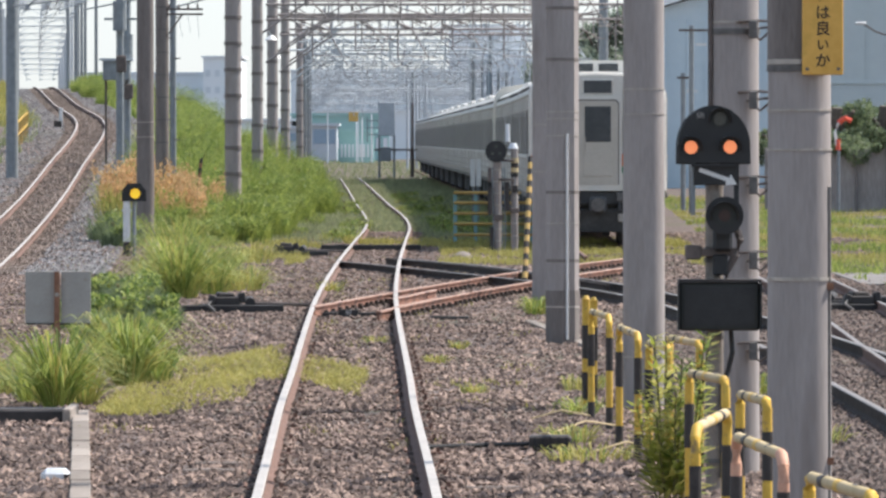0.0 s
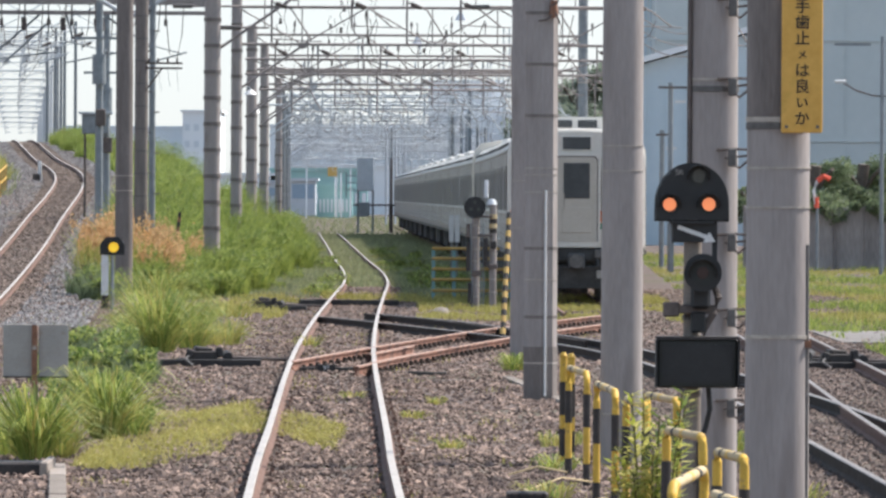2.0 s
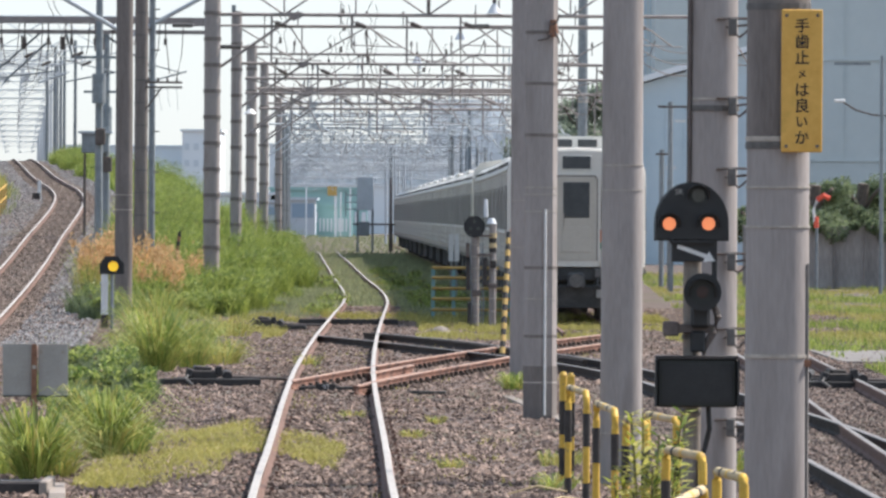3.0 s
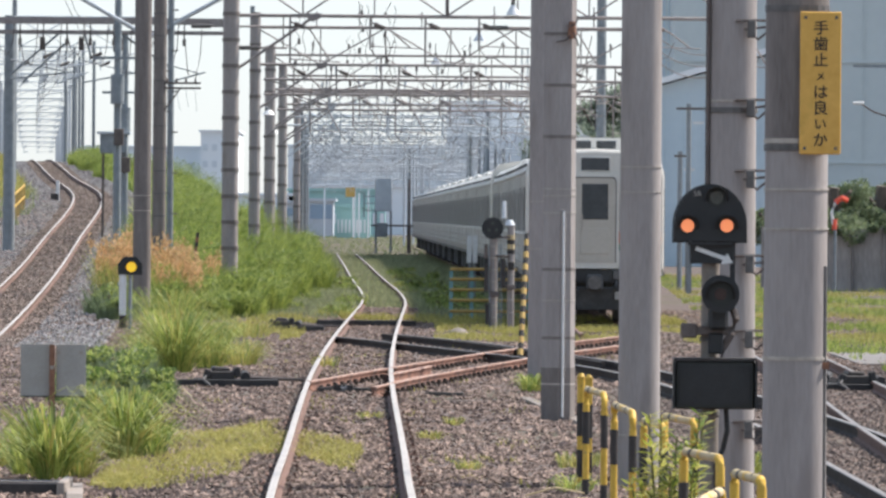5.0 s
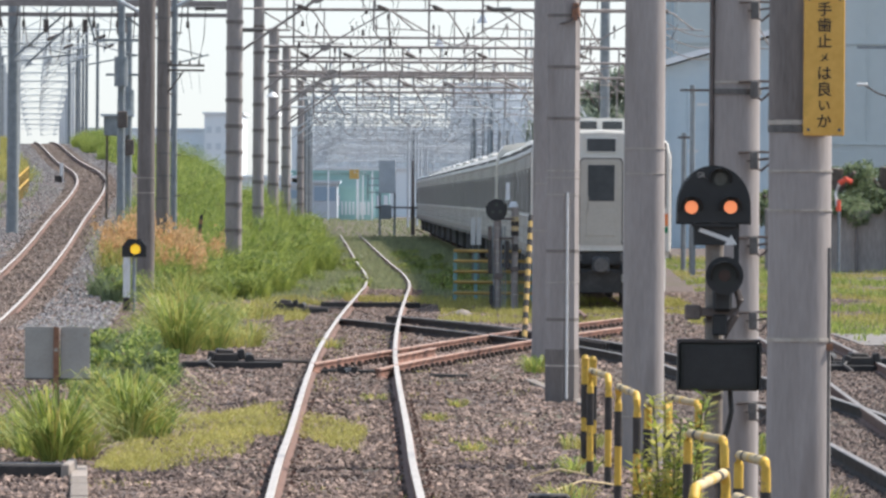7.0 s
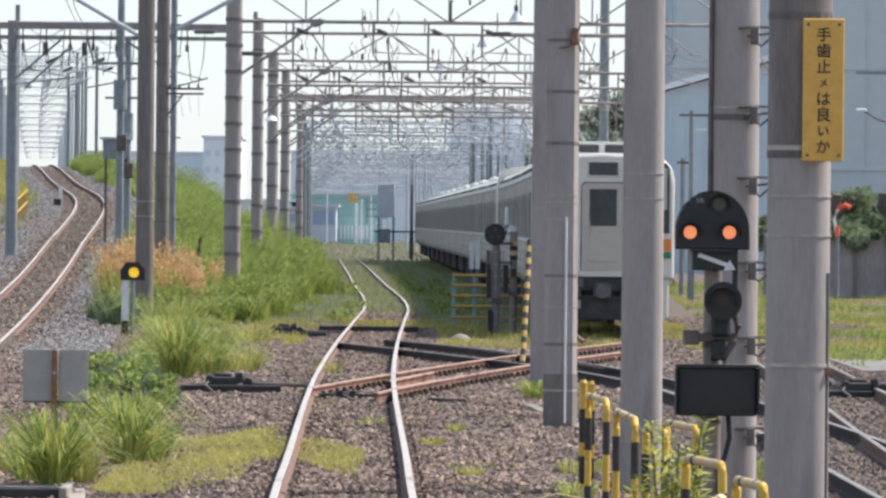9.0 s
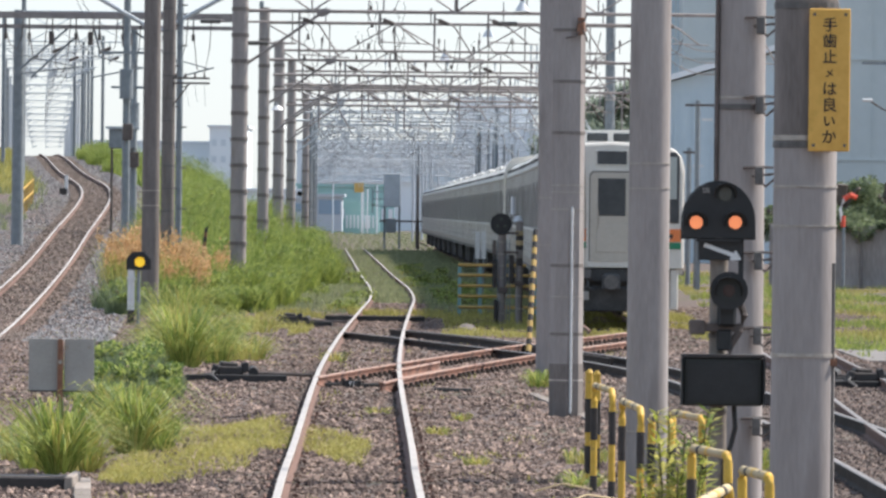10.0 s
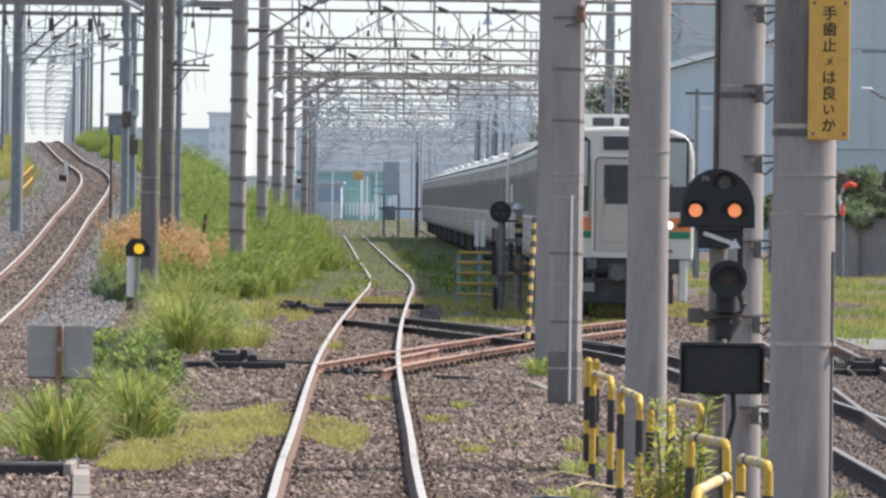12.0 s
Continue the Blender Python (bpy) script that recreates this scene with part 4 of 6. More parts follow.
    part("snow_plough", box((0, -0.28, 0.66), (2.2, 0.12, 0.5), rot=(14, 0, 0), bevel=0.02), M_UNDER, car, "black plough plate")
    for x in (-0.66, 0.66):
        part("plate", box((x, -0.4, 0.72), (0.44, 0.03, 0.17)), M_BOARD, car, "pale grey plate on the plough")
        part("hose", tube([(x * 0.7, -0.4, 1.15), (x * 0.7, -0.52, 0.9), (x * 0.5, -0.45, 0.8)], 0.03), M_UNDER, car)
        part("jumper_box", box((x * 0.75, -0.42, 1.16), (0.2, 0.14, 0.2), bevel=0.02), M_BAND_DARK, car)
    part("roof_unit", outline([(-.85, 3.75), (-.78, 4.02), (-.66, 4.1), (.66, 4.1), (.78, 4.02), (.85, 3.75)], 2.4, Matrix.Translation((0, 1.4, 0))), M_ROOF, car, "pale rooftop unit with dark grilles")
    for x in (-0.27, 0.27):
        part("grille", box((x, 1.39, 3.95), (0.42, 0.03, 0.16), bevel=0.01), M_CAB_GLASS, car)


lead = thing("train_car", (0, 0, 0), "white-fronted electric train car with orange and green stripes", "train car", "cars of the train")
car_body(lead)
running_gear(lead)
cab_front(lead)
second = thing("train_car", (0, 0, 0), "dull stainless electric train car coupled in the set", "train car", "cars of the train")
car_body(second)
running_gear(second)
train_cars = [lead, second] + [copy_thing(second, pose(0, 0, 0)) for _ in range(14)]
wide = [(x * 1.03, z if z < 3 else z + 0.22 * min(1, (z - 3) / 0.7)) for x, z in SECTION]
part("cab_end", shell(LONG - 0.5, LONG + 0.5, wide, False), M_FRONT, train_cars[2], "pale rounded cab end inside the set")
part("cab_end", shell(-0.35, 0.6, wide, False), M_FRONT, train_cars[3], "pale rounded cab end inside the set")
# seconds and the lead car's nose, in metres down the track
NOSE = [(0.0, 169.5), (3.5, 169.3), (5.5, 168.6), (6.5, 167.4), (7.0, 166.6), (8.0, 165.1), (9.0, 163.3), (9.5, 162.2), (10.0, 160.7), (10.5, 159.1), (11.0, 157.4), (11.5, 155.7), (12.0, 154.0)]


def car_pose(k, nose):
    gap = 20.0 * k + (0.9 if k > 2 else 0.0)
    ya, yb = nose + gap, nose + gap + LONG
    xa, xb = float(train_x(ya)), float(train_x(yb))
    return pose(xa, ya, 0, 0, 0, math.degrees(math.atan2(xa - xb, yb - ya)))


# ---- buildings and distance ----
def block(name, x0, x1, y, depth, height, material, label, windows=(), roof=None, base=0.0, window_material=None):
    ob = thing(name, ((x0 + x1) / 2, y, base), label, "building", kind="")
    w = x1 - x0
    part("wall", box((0, depth / 2, height / 2), (w, depth, height)), material, ob)
    part("roof", box((0, depth / 2, height + 0.15), (w + 0.6, depth + 0.6, 0.3)), roof or material, ob)
    for cols, rows, z0, z1, size in windows:
        for i in range(cols):
            for j in range(rows):
                part("window", box((-w / 2 + (i + 0.5) * w / cols, -0.02, z0 + (z1 - z0) * (j + 0.5) / rows), (size[0], 0.08, size[1])), window_material or M_FAR_GLASS, ob)
    return ob


hall = block("factory_hall", 12.8, 62, 432, 60, 24, M_GREY_WALL, "tall windowless grey-blue clad factory hall")
for k in range(14):
    part("panel_joint", box((-25 + 3.6 * k, -0.03, 12), (0.08, 0.06, 24)), M_GREY_WALL, hall)
for z in (5.5, 11.0, 16.5):
    part("panel_joint", box((0, -0.04, z), (50, 0.08, 0.1)), M_GREY_WALL, hall)
shed = thing("clad_shed", (12.0, 392, 0), "pale blue corrugated shed with a pitched roof edge", "shed")
part("wall", outline([(-1.9, 0), (-1.9, 8.7), (6, 11.0), (6, 0)], 20), M_BLUE_WALL, shed)
part("roof", outline([(-2.5, 8.6), (-2.5, 8.9), (6.5, 11.55), (6.5, 11.25)], 21, Matrix.Translation((0, -0.6, 0))), M_FAR_WHITE, shed)
for k in range(8):
    part("rib", box((-1.6 + k * 0.9, -0.05, 4.2), (0.12, 0.1, 8.4)), M_BLUE_WALL, shed)
tower = block("clad_tower", 12.4, 16.0, 440, 20, 19, M_BLUE_WALL, "pale blue clad tower beside the hall")
# distance haze is carried by the pale paints of these far blocks
block("distant_factory", -24, 40, 1260, 60, 13.4, M_FAR_WALL, "long low far factory, paled blue-grey for haze", [(22, 2, 2, 10, (1.6, 1.6))])
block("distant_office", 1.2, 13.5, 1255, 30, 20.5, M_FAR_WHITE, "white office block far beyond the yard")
block("distant_office", 13.6, 30, 1240, 30, 15.5, M_FAR_WALL, "block beyond the yard, paled blue-grey for haze")
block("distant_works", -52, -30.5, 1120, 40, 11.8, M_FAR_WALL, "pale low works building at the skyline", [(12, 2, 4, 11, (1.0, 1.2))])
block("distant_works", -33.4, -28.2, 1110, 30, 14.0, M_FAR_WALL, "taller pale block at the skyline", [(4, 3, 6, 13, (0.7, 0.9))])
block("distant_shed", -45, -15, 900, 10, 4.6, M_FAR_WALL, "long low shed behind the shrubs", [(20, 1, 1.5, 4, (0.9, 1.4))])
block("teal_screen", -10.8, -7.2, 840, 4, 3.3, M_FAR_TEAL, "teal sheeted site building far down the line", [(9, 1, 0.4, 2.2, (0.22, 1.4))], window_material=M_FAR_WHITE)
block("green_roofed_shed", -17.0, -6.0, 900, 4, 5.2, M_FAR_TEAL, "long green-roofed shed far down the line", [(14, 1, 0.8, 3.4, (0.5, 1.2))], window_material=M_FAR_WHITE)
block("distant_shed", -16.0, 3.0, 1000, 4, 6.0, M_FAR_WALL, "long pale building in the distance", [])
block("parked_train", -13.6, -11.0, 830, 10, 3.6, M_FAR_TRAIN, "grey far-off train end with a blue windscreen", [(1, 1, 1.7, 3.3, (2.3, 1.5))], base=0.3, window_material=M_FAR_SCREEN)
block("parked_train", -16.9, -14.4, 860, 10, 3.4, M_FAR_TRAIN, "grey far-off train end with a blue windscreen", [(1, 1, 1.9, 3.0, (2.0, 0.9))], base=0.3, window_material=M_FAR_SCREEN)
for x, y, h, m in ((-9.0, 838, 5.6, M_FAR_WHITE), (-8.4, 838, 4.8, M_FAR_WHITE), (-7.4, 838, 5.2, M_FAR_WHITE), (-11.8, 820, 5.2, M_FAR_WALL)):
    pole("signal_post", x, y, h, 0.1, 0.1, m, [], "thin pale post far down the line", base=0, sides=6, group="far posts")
flag = thing("orange_sign", (-9.3, 836, 4.9), "small orange square sign on a far post", "sign")
part("plate", box((0, 0, 0), (1.0, 0.06, 1.0)), M_ORANGE_BAR, flag)
part("post", box((0.5, 0.1, -2.4), (0.1, 0.1, 5.0)), M_FAR_WHITE, flag)

# tall switchgear cabinet beside the far end of the yard track
gear = thing("switchgear_tower", (-3.1, 448, 0.3), "blue-grey switchgear cabinet on a tall steel frame", "cabinet")
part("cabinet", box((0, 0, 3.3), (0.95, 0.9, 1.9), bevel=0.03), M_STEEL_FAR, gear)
for x in (-0.42, 0.42):
    part("leg", box((x, 0, 1.2), (0.12, 0.5, 2.4)), M_STEEL, gear)
part("platform", box((0.5, 0, 1.55), (2.4, 0.8, 0.1)), M_STEEL_DARK, gear)
part("platform_leg", box((1.45, 0, 0.8), (0.22, 0.3, 1.6)), M_STEEL_DARK, gear)
part("mast", rod((1.45, 0, 0), (1.45, 0, 4.2), 0.07), M_STEEL_DARK, gear)
for z in (2.4, 2.8, 3.2):
    part("rung", box((-0.8, 0, z), (0.7, 0.05, 0.05)), M_STEEL, gear)
part("ladder_rail", box((-1.1, 0, 2.7), (0.06, 0.06, 1.4)), M_STEEL, gear)
part("lower_box", box((-0.05, -0.3, 1.3), (0.6, 0.4, 0.8), bevel=0.02), M_STEEL, gear)

# boundary wall, cone-topped marker and path on the right
wall_x = [11.2 + 1.02 * k for k in range(12)]
fence_wall = thing("boundary_wall", (0, 262, 0), "stained grey concrete slab wall with ivy on top", "wall", kind="structure")
slab = bpy.data.meshes.new("slab")
bm = box((0, 0, 1.05), (1.0, 0.12, 2.1), bevel=0.015)
bm.to_mesh(slab)
bm.free()
slab.materials.append(M_BLOCK)
for x in wall_x:
    share("slab", slab, fence_wall, pose(x, random.uniform(-.02, .02), random.uniform(-.04, .03)))
    part("post", box((x + 0.51, -0.04, 1.08), (0.1, 0.16, 2.16)), M_BLOCK, fence_wall)
marker = thing("warning_lamp", (12.95, 258, 0), "red and white hooked warning lamp by the wall", "lamp")
part("stem", rod((0, 0, 0), (0, 0, 2.3), 0.05), M_STEEL, marker)
part("hook", tube([(-0.05, 0, 2.2), (-0.12, 0, 2.6), (-0.02, 0, 2.9), (0.2, 0, 3.05)], 0.06), M_WHITE, marker)
part("cap", tube([(0.0, 0, 2.95), (0.22, 0, 3.1), (0.42, 0, 3.0)], 0.1), M_RED, marker)
part("foot", rod((-0.02, 0, 2.05), (-0.02, 0, 2.4), 0.08), M_RED, marker)
yard_path = thing("pavement", (0, 0, 0), "pale strip of worn asphalt through the grass", "path", kind="structure")
part("strip", outline([(6.9, -0.05), (6.9, 0.03), (22, 0.03), (22, -0.05)], 11, Matrix.Translation((0, 129, 0))), M_PATH, yard_path)
lamp_arm = thing("street_lamp", (13.1, 240, 0), "pale street lamp with a drooping cable", "lamp")
part("post", rod((0.9, 0, 0), (0.9, 0, 6.4), 0.06), M_STEEL, lamp_arm)
part("head", box((-0.38, 0, 5.92), (0.34, 0.16, 0.1), bevel=0.03), M_WHITE, lamp_arm)
part("arm", tube([(-0.3, 0, 5.9), (0.1, 0, 5.65), (0.6, 0, 5.5), (1.4, 0, 5.45)], 0.03), M_STEEL_DARK, lamp_arm)
part("cross_arm", box((0.0, 0, 7.05), (1.1, 0.08, 0.09)), M_STEEL, lamp_arm)
part("mast_top", rod((0.9, 0, 6.3), (0.9, 0, 7.3), 0.05), M_STEEL, lamp_arm)
for x, y, h, a in ((7.9, 250, 6.0, 0.9), (8.0, 262, 4.6, 0.5)):
    ob = pole("utility_pole", x, y, h, 0.09, 0.08, M_STEEL, [], "thin utility pole with a short cross-arm", base=0, sides=10, group="utility poles")
    part("cross_arm", box((0.05, -0.08, h - 0.15), (a, 0.06, 0.07)), M_STEEL_DARK, ob)
    part("lamp_head", box((0.3, -0.08, h - 0.6), (0.35, 0.1, 0.08)), M_WHITE, ob)


# ---- signals ----
def disc(name, c, r, depth, material, parent, label="", seg=24):
    return part(name, rod((c[0], c[1] - depth, c[2]), (c[0], c[1], c[2]), r, seg=seg), material, parent, label)


def hood(c, r, length, parent):
    bm = bmesh.new()
    n = 14
    rings = []
    for y in (0, -length):
        for rr in (r, r + 0.008):
            rings.append([bm.verts.new((c[0] + rr * math.cos(a), c[1] + y * (0.55 + 0.45 * math.sin(a)) , c[2] + rr * math.sin(a))) for a in np.linspace(-0.35, math.pi + 0.35, n)])
    i0, o0, i1, o1 = rings
    for a, b in ((i0, i1), (o1, o0), (i1, o1)):
        for k in range(n - 1):
            bm.faces.new((a[k], a[k + 1], b[k + 1], b[k]))
    return part("hood", bm, M_BLACK, parent)


sig = thing("shunting_signal", (1.825, 53.2, 0), "black shunting signal with two lit amber lamps and an arrow", "signal")
part("mast", rod((0.01, 0, 0), (0.01, 0, 2.25), 0.061, seg=16), M_TROUGH, sig, "brownish weathered mast", smooth=True)
arc = [(0.243 * math.cos(a), 2.33 + 0.268 * math.sin(a)) for a in np.linspace(0, math.pi, 22)]
head = part("head", outline([(0.245, 2.22)] + arc + [(-0.245, 2.22)], 0.12, Matrix.Translation((0, -0.16, 0))), M_BLACK, sig, "round-topped black lamp housing")
part("back_rim", outline([(0.252, 2.21)] + [(x * 1.03, 2.33 + (z - 2.33) * 1.03) for x, z in arc] + [(-0.252, 2.21)], 0.02, Matrix.Translation((0, -0.05, 0))), M_BLACK_GREEN, head)
for x, z, m, name in ((-0.152, 2.324, M_AMBER, "lit amber lens"), (0.111, 2.326, M_AMBER, "lit amber lens"), (0.042, 2.515, M_GREY_LENS, "unlit grey lens")):
    lens = disc("lens", (x, -0.162, z), 0.044, 0.012, m, head, name)
    disc("lens_ring", (x, -0.158, z), 0.066, 0.008, M_BLACK_GREEN, lens)
    h = hood((x, -0.16, z), 0.068, 0.09, head)
letters = bpy.data.curves.new("letters", "FONT")
letters.body, letters.size, letters.extrude = "SR", 0.052, 0.001
letters.materials.append(M_BOARD)
lt = new("letters", letters)
lt.parent, lt.matrix_basis = head, pose(-0.115, -0.164, 2.522, 90, 0, 0)
tagged(lt, "small grey letters SR")
plate = part("arrow_plate", box((0.015, -0.1, 2.135), (0.29, 0.03, 0.13), bevel=0.004), M_BLACK, sig, "black plate with a white arrow")
part("arrow", outline([(-.105, .052), (-.115, .026), (.072, -.04), (.062, -.066), (.142, -.06), (.102, .006), (.09, -.016)], 0.006, Matrix.Translation((0.015, -0.122, 2.135))), M_WHITE, plate, "white arrow pointing down to one side")
part("plate_stem", box((-0.13, -0.06, 2.05), (0.02, 0.02, 0.36)), M_STEEL, sig)
part("plate_stem", box((0.155, -0.06, 2.0), (0.035, 0.03, 0.5)), M_BLACK, sig)
part("top_shelf", box((0.0, -0.09, 2.205), (0.30, 0.14, 0.02)), M_BLACK, sig)
lower = part("lower_lamp", rod((0.068, -0.30, 1.868), (0.068, -0.02, 1.868), 0.128, 0.118, seg=28), M_BLACK, sig, "single round unlit lamp")
disc("lower_lens", (0.068, -0.302, 1.868), 0.085, 0.004, M_BLACK_GREEN, lower)
disc("lens", (0.068, -0.306, 1.868), 0.04, 0.008, M_DARK_LENS, lower, "dark reddish lens")
hood((0.068, -0.30, 1.868), 0.088, 0.08, lower)
part("lamp_base", box((0.06, -0.12, 1.70), (0.13, 0.14, 0.15), bevel=0.02), M_BLACK, sig)
part("lamp_bracket", box((0.0, -0.08, 1.62), (0.34, 0.10, 0.06), bevel=0.008), M_STEEL_DARK, sig)
part("side_block", box((-0.135, -0.08, 1.62), (0.11, 0.12, 0.10), bevel=0.01), M_STEEL_DARK, sig)
part("foot_plate", box((0.045, -0.1, 1.535), (0.10, 0.10, 0.14), bevel=0.01), M_BLACK, sig)
part("conduit", tube([(0.16, -0.1, 1.76), (0.18, -0.12, 1.70), (0.15, -0.12, 1.60), (0.09, -0.1, 1.5), (0.085, -0.08, 1.40)], 0.026, seg=10), M_STEEL_DARK, sig, "bent grey conduit")
part("cable", tube([(0.12, -0.05, 1.10), (0.13, -0.06, 0.95), (0.10, -0.05, 0.82), (0.06, -0.07, 0.72), (0.06, -0.07, 0.1)], 0.018, seg=8), M_BLACK, sig)
case = part("route_box", box((0.035, -0.17, 1.26), (0.535, 0.26, 0.325), bevel=0.012), M_BLACK_GREEN, sig, "black route indicator box")
part("screen", box((0.035, -0.302, 1.26), (0.47, 0.012, 0.262)), M_BLACK, case)
part("lid", box((0.035, -0.17, 1.43), (0.55, 0.29, 0.02)), M_BLACK_PAINT, case)
for x in (-0.24, 0.31):
    part("side_fin", box((x, -0.30, 1.26), (0.014, 0.12, 0.32)), M_BLACK, case)
for z in (1.55, 1.05, 0.45, 0.2):
    part("clamp", rod((0.01, 0, z), (0.01, 0, z + 0.03), 0.068, seg=16), M_BAND_DARK, sig)

# small lit dwarf signal by the bank
dwarf = thing("dwarf_signal", (-6.33, 162.4, 0), "small black dwarf signal showing a yellow lamp", "signal")
hex_pts = [(-.25, 1.13), (-.25, 1.35), (-.13, 1.5), (.13, 1.5), (.25, 1.35), (.25, 1.13)]
dh = part("head", outline(hex_pts, 0.1, Matrix.Translation((0.02, -0.12, 0))), M_BLACK, dwarf, "angular black backboard")
dl = disc("lens", (0.045, -0.125, 1.29), 0.105, 0.015, M_YELLOW_LAMP, dh, "lit yellow lens", 20)
disc("lens_ring", (0.045, -0.12, 1.29), 0.125, 0.01, M_BLACK_GREEN, dl)
hood((0.045, -0.12, 1.29), 0.125, 0.12, dh)
part("mast", rod((-0.13, -0.04, 0.3), (-0.13, -0.04, 1.13), 0.075, seg=12), M_WHITE, dwarf, "white painted mast")
part("mast_collar", rod((-0.13, -0.04, 0.92), (-0.13, -0.04, 0.97), 0.095, seg=12), M_WHITE, dwarf)
part("mast_foot", rod((-0.13, -0.04, 0), (-0.13, -0.04, 0.32), 0.072, seg=12), M_BLACK_PAINT, dwarf)
part("pipe", rod((0.02, -0.02, 0), (0.02, -0.02, 1.13), 0.04, seg=10), M_STEEL, dwarf)

# pair of small signals seen from behind the crossover
pair = thing("dwarf_signal", (1.17, 166.6, 0), "dark dwarf signals on two grey masts with cables", "signal")
part("mast", rod((0, 0, 0), (0, 0, 2.1), 0.085, seg=12), M_CONCRETE, pair)
part("mast", rod((0.37, 0, 0), (0.37, 0, 2.25), 0.075, seg=12), M_CONCRETE, pair)
ph = part("head", rod((-0.02, -0.2, 2.14), (-0.02, -0.08, 2.14), 0.23, seg=22), M_BLACK, pair, "round black lamp housing")
for x, z in ((-0.1, 2.1), (0.06, 2.1), (-0.02, 2.25)):
    disc("lens", (x, -0.2, z), 0.035, 0.01, M_GREY_LENS, ph)
part("cap", rod((0.34, 0, 2.2), (0.34, 0, 2.32), 0.12, 0.06, seg=12), M_PORCELAIN, pair, "white rounded cap")
part("spike", rod((0.22, 0, 2.35), (0.22, 0, 2.72), 0.05, 0.04), M_PORCELAIN, pair)
for z, m in ((2.0, M_WORN), (1.9, M_BLACK_PAINT), (1.8, M_WORN), (1.7, M_BLACK_PAINT)):
    part("striped_sleeve", rod((0.37, 0, z - 0.1), (0.37, 0, z), 0.083, seg=12), m, pair)
for x, z, w, h in ((-0.15, 1.1, 0.09, 0.6), (0.21, 1.2, 0.1, 0.6), (0.38, 1.35, 0.12, 0.16), (-0.12, 0.3, 0.08, 0.5)):
    part("junction_box", box((x, -0.1, z), (w, 0.14, h), bevel=0.012), M_BLACK_PAINT, pair)
for x, w, h, z in ((0.03, 0.2, 0.12, 0.75), (0.37, 0.19, 0.1, 0.9), (0.2, 0.3, 0.05, 1.55), (0.2, 0.32, 0.05, 1.95), (-0.16, 0.08, 0.3, 1.65)):
    part("bracket", box((x, -0.11, z), (w, 0.1, h), bevel=0.01), M_STEEL_DARK, pair)
for x in (0.1, 0.16, -0.09):
    part("cable", tube([(x, -0.1, 0), (x + 0.02, -0.12, 0.5), (x - 0.01, -0.1, 1.1), (x, -0.08, 1.8)], 0.014), M_STEEL, pair)
for k in range(7):
    part("band", rod((0, 0, 0.25 + k * 0.25), (0, 0, 0.275 + k * 0.25), 0.09, seg=12), M_BAND, pair)
for k in range(5):
    part("band", rod((0.37, 0, 0.35 + k * 0.27), (0.37, 0, 0.375 + k * 0.27), 0.08, seg=12), M_BAND, pair)

# ---- fences, posts and boards ----
tf = thing("yard_fence", (0.28, 180.6, 0), "low fence of teal posts and ochre bars", "fence")
for x in (0.03, 0.5, 0.96, 1.38, 1.78):
    part("post", box((x, 0, 0.58), (0.08, 0.08, 1.16)), M_TEAL, tf)
for z in (1.18, 0.95, 0.71, 0.47, 0.22):
    part("bar", rod((0, -0.05, z), (1.82, -0.05, z), 0.035, seg=8), M_ORANGE_BAR, tf)


def striped_stay(a, b, r, m1, m2, n, label):
    ob = thing("striped_stay", (0, 0, 0), label, "stay", "striped stays")
    a, b = Vector(a), Vector(b)
    for k in range(n):
        part("sleeve", rod(a.lerp(b, k / n), a.lerp(b, (k + 1) / n), r, seg=8), m1 if k % 2 else m2, ob)
    return ob


striped_stay((1.33, 127.4, -0.05), (1.45, 128.5, 2.1), 0.045, M_BLACK_PAINT, M_ORANGE_BAR, 22, "black and ochre striped stay sleeve beside a pole")
striped_stay((-5.95, 189, -0.1), (-5.74, 189, 1.95), 0.04, M_BLACK_PAINT, M_RUST, 18, "black and rust striped stay in the shrubs")
vs = thing("white_marker", (0.85, 215, 0), "pair of narrow white marker plates on posts", "marker")
for x in (0, 0.16):
    part("plate", box((x, 0, 1.5), (0.13, 0.04, 0.75)), M_WHITE, vs)
    part("post", box((x, 0.04, 0.6), (0.04, 0.04, 1.2)), M_STEEL, vs)
bf = thing("bank_fence", (-14.7, 270, 1.85), "dull yellow paling fence on the gravel bank", "fence")
for k in range(9):
    part("post", box((-k * 0.125, k * 3.75, 0.42 + 0.081 * k), (0.06, 0.07, 1.2)), M_ORANGE_BAR, bf)
for z in (0.95, 0.5):
    part("bar", rod((0, 0, z), (-1.0, 30, z + 0.65), 0.03), M_YELLOW, bf)
wp = thing("distance_post", (-15.3, 318, 2.9), "short white post with a black foot beside the branch line", "post")
part("post", box((0, 0, 0.4), (0.14, 0.14, 0.8)), M_WHITE, wp)
part("foot", box((-0.12, -0.1, 0.1), (0.3, 0.2, 0.36)), M_BLACK_PAINT, wp)

board = thing("track_board", (-3.87, 79.8, 0), "two grey sign panels seen from behind on a rusty post", "sign")
for x in (-0.18, 0.18):
    part("panel", box((x, 0.0, 0.79), (0.3, 0.012, 0.53), bevel=0.004), M_BOARD, board)
    part("panel_lip", box((x, -0.01, 0.525), (0.31, 0.03, 0.015)), M_BLACK_PAINT, board)
part("post", box((-0.01, -0.03, 0.5), (0.055, 0.05, 1.1)), M_RUST, board)
disc("bolt", (-0.01, -0.055, 0.82), 0.022, 0.02, M_BAND, board, seg=10)


